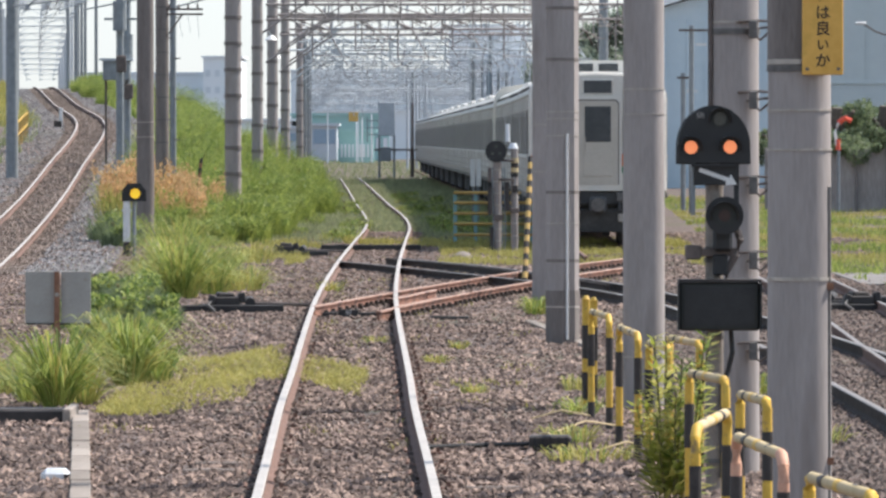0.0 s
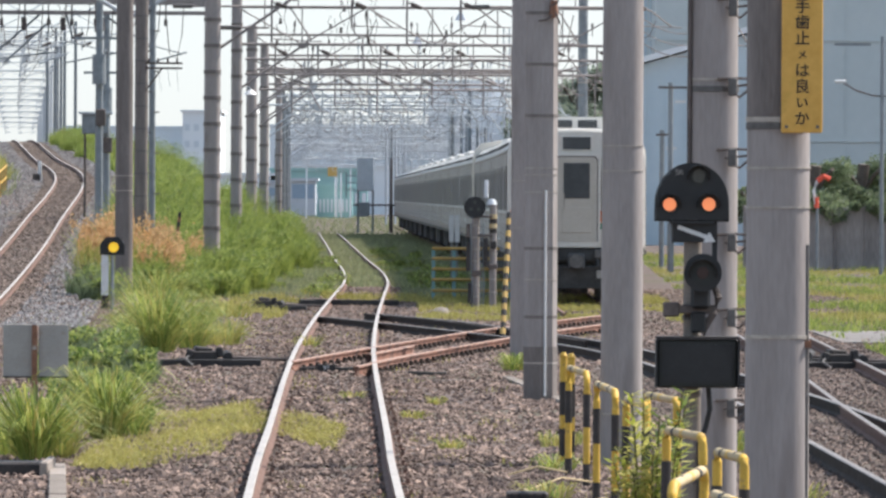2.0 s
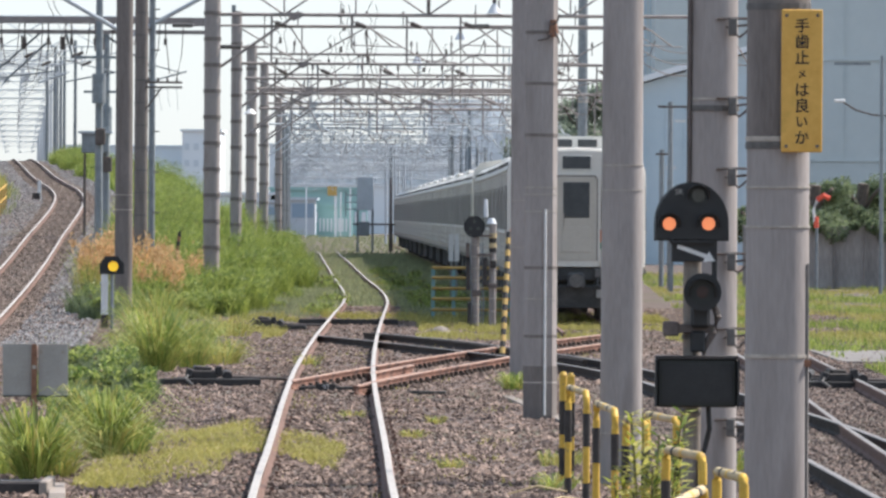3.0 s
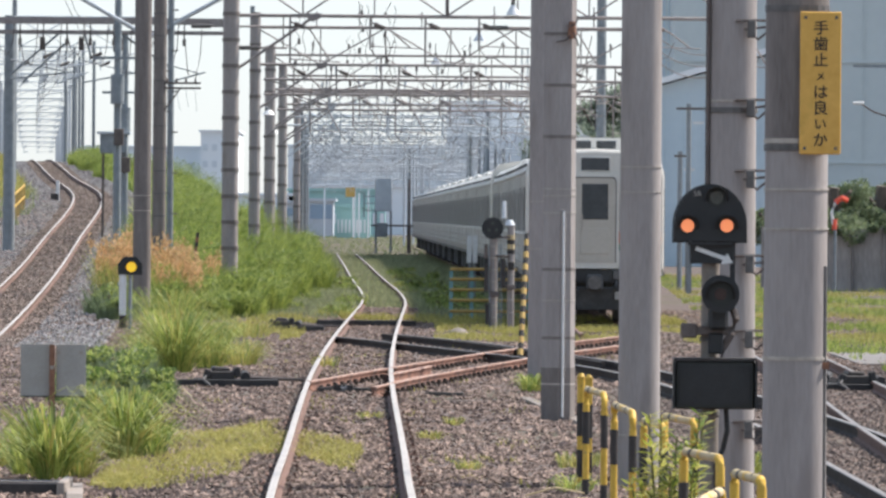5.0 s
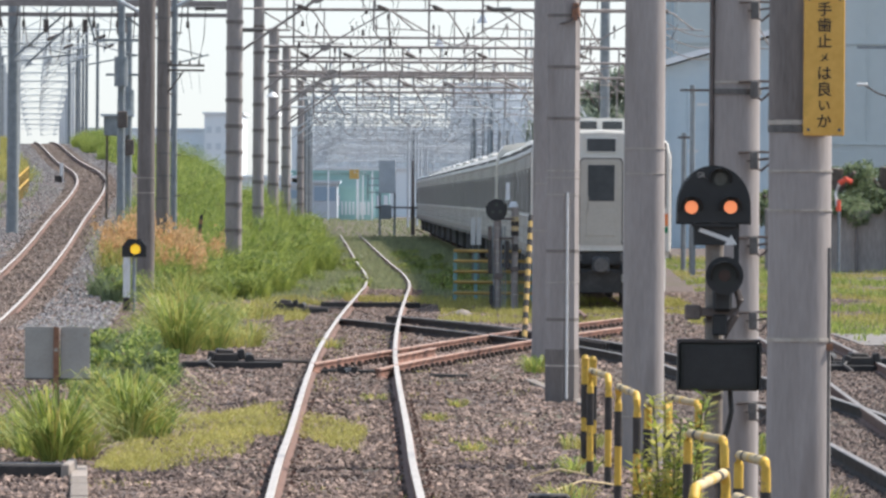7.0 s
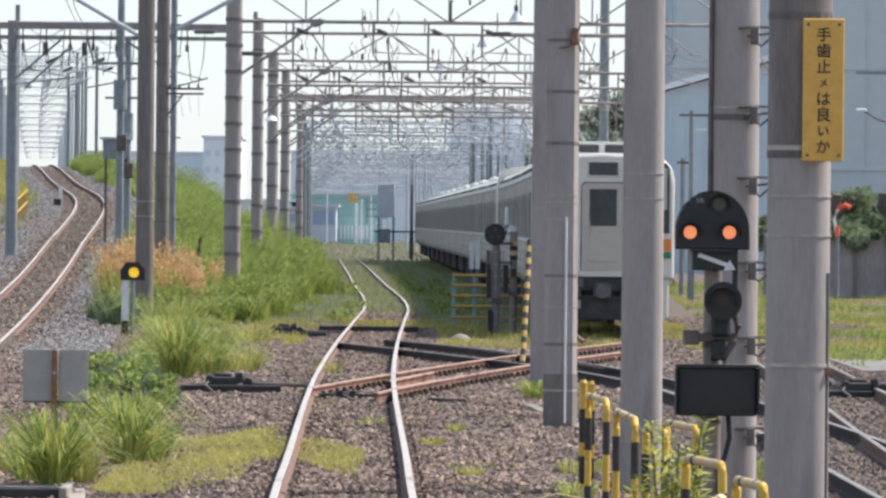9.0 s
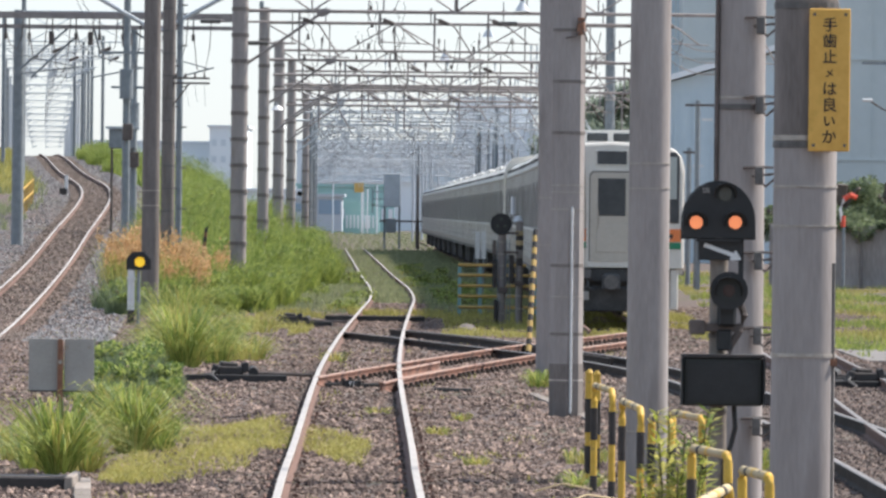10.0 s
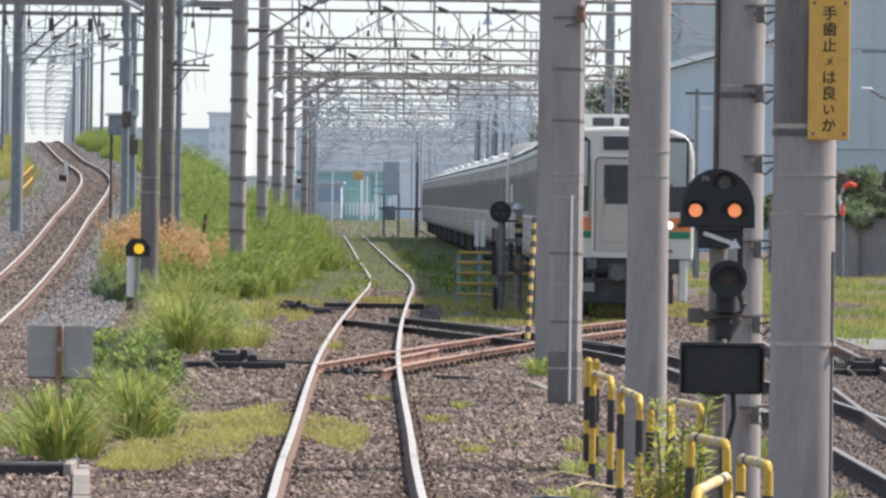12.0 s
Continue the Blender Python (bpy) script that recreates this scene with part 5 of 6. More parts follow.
def guard(a, b, top, r, style):
    """A bent pipe guard of two posts and a bar, banded in two colours."""
    (xa, ya), (xb, yb) = a, b
    ob = thing("guard_bar", ((xa + xb) / 2, (ya + yb) / 2, 0), "bent pipe guard with chipped yellow and black bands" if style is M_YELLOW else "bent pipe guard with faded pinkish paint", "guard bar", "guard bars")
    dx, dy = (xb - xa) / 2, (yb - ya) / 2
    for s in (-1, 1):
        x, y = s * dx, s * dy
        post = part("post", tube([(x, y, -0.1), (x, y, top - 0.13), (x * 0.99, y * 0.99, top - 0.05), (x * 0.93, y * 0.96, top - 0.008), (x * 0.86, y * 0.92, top)], r, seg=12), style, ob, smooth=True)
        lo = 0.0 if s > 0 else -0.02
        for z0, z1 in ((top - 0.44 + lo, top - 0.17 + lo), (top - 0.92 + lo, top - 0.74 + lo)):
            part("black_band", rod((x, y, z0), (x, y, z1), r + 0.003, seg=12), M_BLACK_PAINT, post)
    part("bar", tube([(-dx * 0.87, -dy * 0.93, top), (dx * 0.87, dy * 0.93, top)], r * 0.98, seg=12), M_WORN, ob, "worn pale top bar", smooth=True)
    for k in range(3):
        t = -0.5 + 0.5 * k
        part("black_band", rod((dx * (t - 0.06), dy * (t - 0.06), top), (dx * (t + 0.06), dy * (t + 0.06), top), r + 0.001, seg=12), M_YELLOW if k % 2 else M_BLACK_PAINT, ob)


for a, b, st in (((1.26, 66.6), (1.37, 64.6), M_YELLOW), ((1.37, 61.0), (1.455, 58.6), M_YELLOW), ((1.475, 56.3), (1.575, 54.9), M_YELLOW), ((1.66, 57.6), (1.83, 56.1), M_YELLOW),
                 ((1.53, 48.9), (1.71, 47.6), M_YELLOW), ((1.69, 44.8), (1.80, 43.7), M_YELLOW), ((1.27, 39.6), (1.51, 41.8), M_YELLOW), ((1.43, 38.4), (1.565, 36.2), M_PINK), ((1.57, 33.8), (1.75, 32.0), M_YELLOW)):
    guard(a, b, 0.93, 0.028, st)
for x, y in ((1.29, 70.7), (1.345, 70.0)):
    ob = thing("bollard", (x, y, 0), "single yellow and black banded pipe bollard", "bollard", "bollards")
    p = part("post", rod((0, 0, -0.1), (0, 0, 0.95), 0.034, seg=12), M_YELLOW, ob, smooth=True)
    part("cap", rod((0, 0, 0.95), (0, 0, 0.985), 0.04, 0.015, seg=12), M_YELLOW, ob)
    for z0, z1 in ((0.42, 0.72), (0.05, 0.3)):
        part("black_band", rod((0, 0, z0), (0, 0, z1), 0.037, seg=12), M_BLACK_PAINT, p)

# the yellow sign on the nearest pole
sign = thing("warning_sign", (2.215, 45.96, 3.165), "tall yellow sign with black upright Japanese writing on a concrete pole", "sign")
part("plate", box((0, 0, 0), (0.24, 0.02, 0.83), bevel=0.006), M_PLATE, sign)
part("back_frame", box((0, 0.03, 0), (0.21, 0.04, 0.7)), M_BAND_DARK, sign)
for x in (-0.09, 0.09):
    for z in (-0.38, 0.38):
        part("screw", rod((x, -0.016, z), (x, -0.008, z), 0.01, seg=10), M_BAND_DARK, sign)
for k, (ch, size) in enumerate(zip("手歯止メは良いか", (0.088, 0.088, 0.088, 0.055, 0.088, 0.09, 0.075, 0.088))):
    cu = bpy.data.curves.new("character", "FONT")
    cu.body, cu.size, cu.extrude, cu.bevel_depth = ch, size, 0.001, 0.0009
    cu.align_x, cu.align_y = "CENTER", "CENTER"
    cu.materials.append(M_INK)
    ob = new("character", cu)
    ob.parent, ob.matrix_basis = sign, pose(0.0, -0.0125, 0.315 - k * 0.093, 90, 0, 0)

# ---- things on the ground ----
def machine(x, y, turn, w, label):
    ob = thing("point_machine", (x, y, 0), label, "point machine", "point machines")
    ob.matrix_basis = pose(x, y, 0, 0, 0, turn)
    part("timber", box((0.0, -0.25, 0.04), (w, 0.24, 0.12), bevel=0.012), M_BLACK_TIMBER, ob)
    part("timber", box((0.1, 0.5, 0.04), (w * 0.8, 0.24, 0.12), bevel=0.012), M_BLACK_TIMBER, ob)
    c = part("casing", box((-0.08, 0.1, 0.15), (0.36, 0.7, 0.13), bevel=0.02), M_BLACK_PAINT, ob)
    part("cover", box((-0.1, 0.0, 0.235), (0.24, 0.4, 0.07), rot=(0, 4, 3), bevel=0.02), M_BLACK_PAINT, c)
    part("lug", box((0.13, -0.2, 0.2), (0.1, 0.14, 0.14), rot=(0, -12, 0), bevel=0.015), M_BLACK_TIMBER, c)
    part("lug", box((-0.3, -0.25, 0.14), (0.09, 0.12, 0.2), rot=(0, 15, 0), bevel=0.015), M_BLACK_TIMBER, c)
    part("motor", rod((0.24, -0.25, 0.13), (0.24, 0.3, 0.15), 0.07, seg=12), M_BLACK_TIMBER, ob)
    part("throw_rod", rod((0.3, -0.1, 0.12), (w * 0.75, -0.1, 0.1), 0.025), M_STEEL_DARK, ob)
    part("cable", tube([(-0.25, -0.2, 0.2), (-0.35, -0.4, 0.1), (-0.25, -0.6, 0.02)], 0.02), M_BAND_DARK, ob)


machine(-2.9, 109.6, 3, 1.4, "black point machine on tarred timbers beside the track")
machine(-3.1, 162.8, -4, 1.6, "black point machine and rodding in the gravel")
machine(5.9, 110, 5, 1.7, "black point machine heaped with covers beyond the poles")
machine(5.3, 112.5, -8, 1.0, "black point machine heaped with covers beyond the poles")
for y0, x0, x1, deep, high in ((170.5, -2.6, -0.45, 0.3, 0.14), (106.6, -1.62, -0.55, 0.16, 0.07), (104.6, -0.15, 0.36, 0.16, 0.06)):
    ob = thing("crossing_timber", ((x0 + x1) / 2, y0, 0), "tarred black timber laid across the track", "timber", "crossing timbers")
    part("beam", box((0, 0, high / 2 - 0.01), (x1 - x0, deep, high), bevel=0.012), M_BLACK_TIMBER, ob)
    part("plate", box((-(x1 - x0) * 0.3, 0, high - 0.006), (0.22, deep * 0.7, 0.012)), M_STEEL_DARK, ob)

figures = bpy.data.curves.new("letters", "FONT")
figures.body, figures.size, figures.extrude = "97", 0.085, 0.001
figures.align_x, figures.align_y = "CENTER", "CENTER"
figures.materials.append(M_WHITE)
number = thing("number_block", (-1.25, 106.45, 0), "small black block painted with a white number", "marker")
part("block", box((0, 0, 0.045), (0.26, 0.1, 0.11), bevel=0.008), M_BLACK_TIMBER, number)
fg = new("letters", figures)
fg.parent, fg.matrix_basis = number, pose(0, -0.053, 0.05, 90, 0, 0)
tagged(fg, "white painted figures")

trough = thing("cable_trough", (0, 0, 0), "pale concrete cable trough with short lids", "trough")
lid = bpy.data.meshes.new("lid")
bm = box((0, 0, 0), (0.14, 1.385, 0.07), bevel=0.006)
bm.to_mesh(lid)
bm.free()
lid.materials.append(M_TROUGH)
for k in range(15):
    y = 48.0 + k * 1.4
    share("lid", lid, trough, pose(-0.0457 * y + random.uniform(-.004, .004), y, 0.012 + random.uniform(-.006, .006), 0, 0, 2.6 + random.uniform(-.1, .1)))
for k in range(9):
    share("lid", lid, trough, pose(0.93 + 0.062 * k + 0.25, 102 - k * 1.4, 0.005, 0, 0, 2.5))
box_bm = box((-0.02, 0, 0.05), (0.75, 0.9, 0.1), bevel=0.01)
pit = thing("cable_pit", (-3.52, 67, 0), "open dark cable pit with a pale kerb", "pit")
part("casing", box_bm, M_BLACK_PAINT, pit)
part("kerb", box((0.38, -0.1, 0.06), (0.07, 1.4, 0.13), bevel=0.01), M_TROUGH, pit)
part("rim", box((0, -0.42, 0.105), (0.75, 0.05, 0.02)), M_TROUGH, pit)
white_cap = thing("white_marker_stone", (-2.7, 55.3, 0), "small white painted marker block in the gravel", "marker")
bm = box((0, 0, 0.03), (0.2, 0.26, 0.1), bevel=0.035)
part("block", bm, M_PORCELAIN, white_cap)
part("foot", box((0.09, -0.05, 0.02), (0.05, 0.2, 0.05)), M_BLACK_PAINT, white_cap)
pale = thing("pale_boulder", (0.43, 159, 0), "pale boulder at the grass edge", "stone")
bm = bmesh.new()
bmesh.ops.create_icosphere(bm, subdivisions=2, radius=0.22, matrix=Matrix.Diagonal((1, 1, 0.7, 1)))
for v in bm.verts:
    v.co *= 1 + 0.18 * noise.noise(v.co * 5)
part("rock", bm, M_TROUGH, pale)
old = thing("bent_rail_end", (-5.0, 118, 0), "short rusty bent rail end in the weeds", "rail")
part("rail_piece", tube([(-0.1, -2, 0.02), (0.05, 2, 0.1), (0.25, 6, 0.16), (0.55, 10, 0.17)], 0.07), M_RUST, old)
battery = thing("cable_joint_box", (0.83, 60.5, 0), "small black ribbed joint box with a cable", "box")
part("body", box((0, 0, 0.05), (0.32, 0.35, 0.13), bevel=0.015), M_BLACK_PAINT, battery)
for k in range(5):
    part("rib", box((-0.12 + 0.06 * k, -0.178, 0.06), (0.015, 0.02, 0.1)), M_BLACK, battery)
part("cable", tube([(-0.16, 0, 0.05), (-0.5, 0.3, 0.03), (-1.0, 0.1, 0.02)], 0.02), M_BLACK, battery)
for x, y, w, turn in ((-1.62, 57.6, 0.36, 2), (-1.66, 56.4, 0.36, -1), (0.36, 53.5, 0.4, 2), (0.42, 101, 0.5, 6)):
    ob = thing("timber_end", (x, y, 0), "grey weathered timber end lying in the gravel", "timber", "timber ends")
    part("beam", box((0, 0, -0.01), (w, 0.22, 0.08), rot=(0, 0, turn), bevel=0.01), M_TIMBER, ob)
for x, y, l, tn in ((0.9, 63, 1.0, 60), (0.95, 60.5, 0.8, 110), (1.1, 58.8, 0.7, 40), (0.75, 66, 0.5, 10)):
    ob = thing("fallen_stick", (x, y, 0.05), "dry broken stick lying on the gravel", "stick", "fallen sticks")
    c, s = math.cos(radians(tn)), math.sin(radians(tn))
    part("twig", tube([(0, 0, 0), (c * l * .5, s * l * .5, 0.07), (c * l, s * l, 0.02)], 0.008, seg=5), M_WORN, ob)


# ---- stones and plants ----
rng = np.random.default_rng(7)


def stones(x, y, z, size, flat=0.7):
    """Rough six-cornered stones at the points."""
    n = len(x)
    base = np.array([(1, 0, 0), (-1, 0, 0), (0, 1, 0), (0, -1, 0), (0, 0, 1), (0, 0, -1)], float)
    v = base[None] * rng.uniform(0.55, 1.25, (n, 6, 1)) + rng.uniform(-0.3, 0.3, (n, 6, 3))
    a = rng.uniform(0, 2 * math.pi, n)
    c, s = np.cos(a)[:, None], np.sin(a)[:, None]
    v = np.stack([v[..., 0] * c - v[..., 1] * s, v[..., 0] * s + v[..., 1] * c, v[..., 2] * flat], -1)
    v = v * size[:, None, None] + np.stack([x, y, z], -1)[:, None]
    tri = np.array([(0, 2, 4), (2, 1, 4), (1, 3, 4), (3, 0, 4), (2, 0, 5), (1, 2, 5), (3, 1, 5), (0, 3, 5)])
    f = (tri[None] + 6 * np.arange(n)[:, None, None]).reshape(-1, 3)
    return v.reshape(-1, 3), f


def wedge(n, y0, y1, left, right, power=0.0):
    """Random points between two lines x = a + b y."""
    y = y0 + (y1 - y0) * rng.random(n) ** (1 + power)
    xa, xb = left[0] + left[1] * y, right[0] + right[1] * y
    return xa + (xb - xa) * rng.random(n), y


def clear_of(x, y, path, w):
    return np.abs(x - np.interp(y, path[:, 1], path[:, 0])) > w


sx, sy = wedge(136000, 48, 204, (-0.8, -0.057), (0.8, 0.057), 0.45)
keep = clear_of(sx, sy, beside(MAIN, 0.565), 0.075) & clear_of(sx, sy, beside(MAIN, -0.565), 0.075)
sx, sy = sx[keep], sy[keep]
lump = np.array([noise.noise(Vector((a * 0.8, b * 0.25, 0))) for a, b in zip(sx, sy)])
trackside = np.exp(-((sx - np.interp(sy, MAIN[:, 1], MAIN[:, 0])) / 1.2) ** 4)
# stones close to each rail darkened for oil plus rail shade; siding stones too
oily = np.zeros(len(sx), bool)
for off in (-0.565, 0.565):
    gap = sx - np.interp(sy, beside(MAIN, off)[:, 1], beside(MAIN, off)[:, 0])
    oily |= (gap > -0.17) & (gap < 0.1)
oily |= (sx > 2.5 + 0.15 * np.sin(sy * 0.4)) & (sy < 128)
sz = land(sx, sy) + 0.005 + 0.022 * np.maximum(lump, 0) + 0.006 * trackside - 0.004 * oily
v, f = stones(sx[oily], sy[oily], sz[oily], rng.uniform(0.02, 0.045, oily.sum()))
islands("ballast", v, f, M_STONE_DARK, None, "stone darkened for oil and rail shade, and along the sidings", "ballast")
sx, sy, sz = sx[~oily], sy[~oily], sz[~oily]
v, f = stones(sx, sy, sz, 0.011 + 0.036 * rng.random(len(sx)) ** 1.7 + 0.02 * (rng.random(len(sx)) > 0.97))
islands("ballast", v, f, M_STONE, None, "reddish-brown crushed stone ballast", "ballast")

gy = 140 + 400 * rng.random(40000) ** 1.6
bx, bz = branch(gy)
gx = bx + rng.uniform(-3.2, 2.6, len(gy))
inside = np.abs(gx - bx) < 1.05
v, f = stones(gx[inside], gy[inside], land(gx[inside], gy[inside]) + 0.02, rng.uniform(0.025, 0.06, inside.sum()))
islands("ballast", v, f, M_STONE_BROWN, None, "dark brown dusty stone between the branch rails", "ballast")
gx, gy = gx[~inside], gy[~inside]
v, f = stones(gx, gy, land(gx, gy) + 0.01, rng.uniform(0.025, 0.06, len(gx)))
islands("ballast", v, f, M_STONE_GREY, None, "grey crushed stone on the branch line's bank", "ballast")


def blades(x, y, z, h, w, lean=0.35):
    """Bent tapering blades, three short faces each."""
    n = len(x)
    a, b = rng.uniform(0, 2 * math.pi, n), rng.uniform(0, 2 * math.pi, n)
    side = np.stack([np.cos(a), np.sin(a) * 0.5, np.zeros(n)], -1) * (w / 2)[:, None]
    tilt = np.stack([np.cos(b), np.sin(b), np.zeros(n)], -1) * (h * lean * rng.uniform(0.2, 1.3, n))[:, None]
    up = np.stack([np.zeros(n), np.zeros(n), h], -1)
    p = np.stack([x, y, z], -1)
    mid = p + tilt * 0.3 + up * 0.55
    v = np.stack([p - side, p + side, mid + side * 0.8, mid - side * 0.8, p + tilt + up * rng.uniform(0.8, 1.0, n)[:, None]], 1).reshape(-1, 3)
    i = 5 * np.arange(n)
    q = np.stack([i, i + 1, i + 2, i + 3], -1).tolist()
    t = np.stack([i + 3, i + 2, i + 4], -1).tolist()
    return v, q + t


def turf(name, x, y, h, w, material, label, lean=0.5):
    v, f = blades(x, y, land(x, y) - 0.01, h, w, lean)
    return islands(name, v, f, material, None, label, "grass")


def patchy(x, y, size, cut, depth=4.0):
    k = np.array([noise.noise(Vector((a / size, b / (size * depth), 3.0))) for a, b in zip(x, y)])
    return k > cut


# low yellowing grass across the near track
px, py = wedge(84000, 68, 94, (-3.3, 0.004), (-0.75, 0.0))
k = (np.abs(py - 79 - 3 * np.sin(px * 3)) < 4 + 5 * (px < -1.8)) & patchy(px + rng.normal(0, 0.16, len(px)), py + rng.normal(0, 2.4, len(py)), 0.5, 0.1, 8) & clear_of(px, py, beside(MAIN, -0.565), 0.08)
turf("low_grass", px[k], py[k], rng.uniform(0.03, 0.12, k.sum()), rng.uniform(0.006, 0.014, k.sum()), M_BLADE_DRY, "low yellowing grass growing through the gravel", 1.2)
px, py = wedge(26000, 60, 160, (-0.6, -0.05), (1.1, 0.02))
k = patchy(px, py, 0.6, 0.34, 5) & clear_of(px, py, beside(MAIN, -0.565), 0.09) & clear_of(px, py, beside(MAIN, 0.565), 0.09)
turf("low_grass", px[k], py[k], rng.uniform(0.02, 0.1, k.sum()), rng.uniform(0.006, 0.014, k.sum()), M_BLADE_DRY, "thin scattered weeds between the stones")
px, py = wedge(14000, 440, 900, (-6, -0.022), (6, 0.004))
turf("rough_grass", px, py, rng.uniform(0.1, 0.35, len(px)), rng.uniform(0.03, 0.06, len(px)), M_BLADE_DEEP, "rough grass far down the yard")
# verges
px, py = wedge(30000, 150, 186, (-4.2, 0), (3.4, 0.012))
k = (clear_of(px, py, MAIN, 1.3) | (py > 176)) & patchy(px, py, 1.0, -0.02, 6)
turf("low_grass", px[k], py[k], rng.uniform(0.05, 0.2, k.sum()), rng.uniform(0.01, 0.022, k.sum()), M_BLADE_DRY, "sunlit yellow-green grass at the crossover's edge")
px, py = wedge(76000, 178, 480, (-4.6, -0.008), (1.5, 0.004), 0.5)
k = (clear_of(px, py, beside(MAIN, -0.565), 0.1) & clear_of(px, py, beside(MAIN, 0.565), 0.1)) & (clear_of(px, py, MAIN, 0.9) | (py > 205)) & (py > 178 + 24 * rng.random(len(py)))
turf("rough_grass", px[k], py[k], rng.uniform(0.06, 0.22, k.sum()), rng.uniform(0.012, 0.03, k.sum()), M_BLADE_DEEP, "dark green rough grass over the far track bed")
px, py = wedge(70000, 118, 330, (2.9, 0.018), (2.0, 0.066), 0.3)
k = ~((py > 129.5 + 1.5 * np.sin(px * 5)) & (py < 139 + 1.5 * np.sin(px * 4)) & (px > 7.0 + 0.2 * np.sin(py))) & patchy(px, py, 2.0, -0.25, 5) & ((py > 155) | (px > 7)) & ((py < 250) | (px > 6) )
dry = patchy(px[k] + rng.normal(0, 0.3, k.sum()), py[k], 3.0, 0.02, 6)
turf("meadow_grass", px[k][~dry], py[k][~dry], rng.uniform(0.06, 0.24, (~dry).sum()), rng.uniform(0.012, 0.026, (~dry).sum()), M_BLADE, "bright green meadow grass beyond the sidings")
turf("meadow_grass", px[k][dry], py[k][dry], rng.uniform(0.05, 0.18, dry.sum()), rng.uniform(0.012, 0.024, dry.sum()), M_BLADE_DRY, "yellowing meadow grass beyond the sidings")
px, py = wedge(64000, 176, 460, (-8.0, -0.048), (-4.2, -0.012), 0.4)
bxx, _ = branch(py)
k = (px > bxx + 3.1 + 0.6 * np.sin(py * 0.21)) & (px < -4.2)
turf("bank_grass", px[k], py[k], rng.uniform(0.3, 1.15, k.sum()), rng.uniform(0.014, 0.032, k.sum()), M_BLADE, "long bright grass covering the bank")
px, py = wedge(34000, 183, 340, (-5.4, -0.013), (-3.2, -0.009))
turf("tall_grass", px, py, rng.uniform(0.5, 1.7, len(px)) * np.clip((-px - 3.6) / 2.2, 0.25, 1), rng.uniform(0.012, 0.03, len(px)), M_BLADE, "tall waving grass over the bank", 0.6)
py = 235 + 250 * rng.random(12000)
px = branch(py)[0] - 2.0 - 3.5 * rng.random(12000)
k = patchy(px, py, 1.2, 0.05, 6)
turf("bank_grass", px[k], py[k], rng.uniform(0.15, 0.5, k.sum()), rng.uniform(0.02, 0.04, k.sum()), M_BLADE_DEEP, "dull grass at the outer edge of the bank")


for lo, hi, n, m in ((2.3, 9.0, 26000, M_BLADE), (-9.0, -2.4, 16000, M_BLADE_DRY)):
    py = 320 + 420 * rng.random(n) ** 1.3
    bxx, _ = branch(py)
    px = bxx + lo + (hi - lo) * rng.random(n)
    turf("bank_grass", px, py, rng.uniform(0.2, 0.8, n), rng.uniform(0.03, 0.07, n), m, "long grass along the far bank")


def clump(x, y, r, h, n, material, label, spread=0.95, plumes=0):
    """A tuft of long arching leaves springing from one root."""
    ob = thing("grass_clump", (x, y, hug(x, y)), label, "grass", "grass clumps")
    for tuft in range(4):
        verts, faces = [], []
        for _ in range(n // 4):
            a, rr = rng.uniform(0, 2 * math.pi), r * math.sqrt(rng.random())
            b = a + rng.normal(0, 0.5)
            px0, py0 = rr * math.cos(a), rr * math.sin(a) * 1.6
            hh, out, wd = h * rng.uniform(0.35, 1.08), spread * h * rng.uniform(0.2, 1.35), rng.uniform(0.0035, 0.008)
            d, s = np.array((math.cos(b), math.sin(b), 0)), np.array((-math.sin(b), math.cos(b), 0))
            if abs(s[0]) < 0.4:
                s = np.array((0.8, 0.4, 0))
            i = len(verts)
            for t, up, g in ((0, 0, 0.8), (0.35, 0.58, 1.0), (0.7, 0.95, 0.85), (1.0, rng.uniform(0.55, 1.0), 0.1)):
                c = np.array((px0, py0, 0)) + d * out * t ** 1.5 + np.array((0, 0, hh * up))
                verts += [c - s * wd * g, c + s * wd * g]
            faces += [(i + 2 * k, i + 2 * k + 1, i + 2 * k + 3, i + 2 * k + 2) for k in range(3)]
        islands("leaf_tuft", np.array(verts), faces, (material, material, M_LEAF, M_BLADE_DRY)[tuft], ob, "", "", "stuff")
    for _ in range(plumes):
        verts, faces = [], []
        a, rr = rng.uniform(0, 2 * math.pi), r * math.sqrt(rng.random())
        top = np.array((rr * math.cos(a) * 1.3, rr * math.sin(a), h * rng.uniform(0.8, 1.3)))
        for _ in range(26):
            c = top + rng.normal(0, 1, 3) * (0.045, 0.045, 0.13)
            s, u = rng.normal(0, 0.022, 3), np.array((rng.normal(0, 0.01), 0, 0.06))
            i = len(verts)
            verts += [c - s, c + s, c + u]
            faces.append((i, i + 1, i + 2))
        islands("plume", np.array(verts), faces, M_PLUME, ob, "tan seed plume", "", "stuff")
    return ob


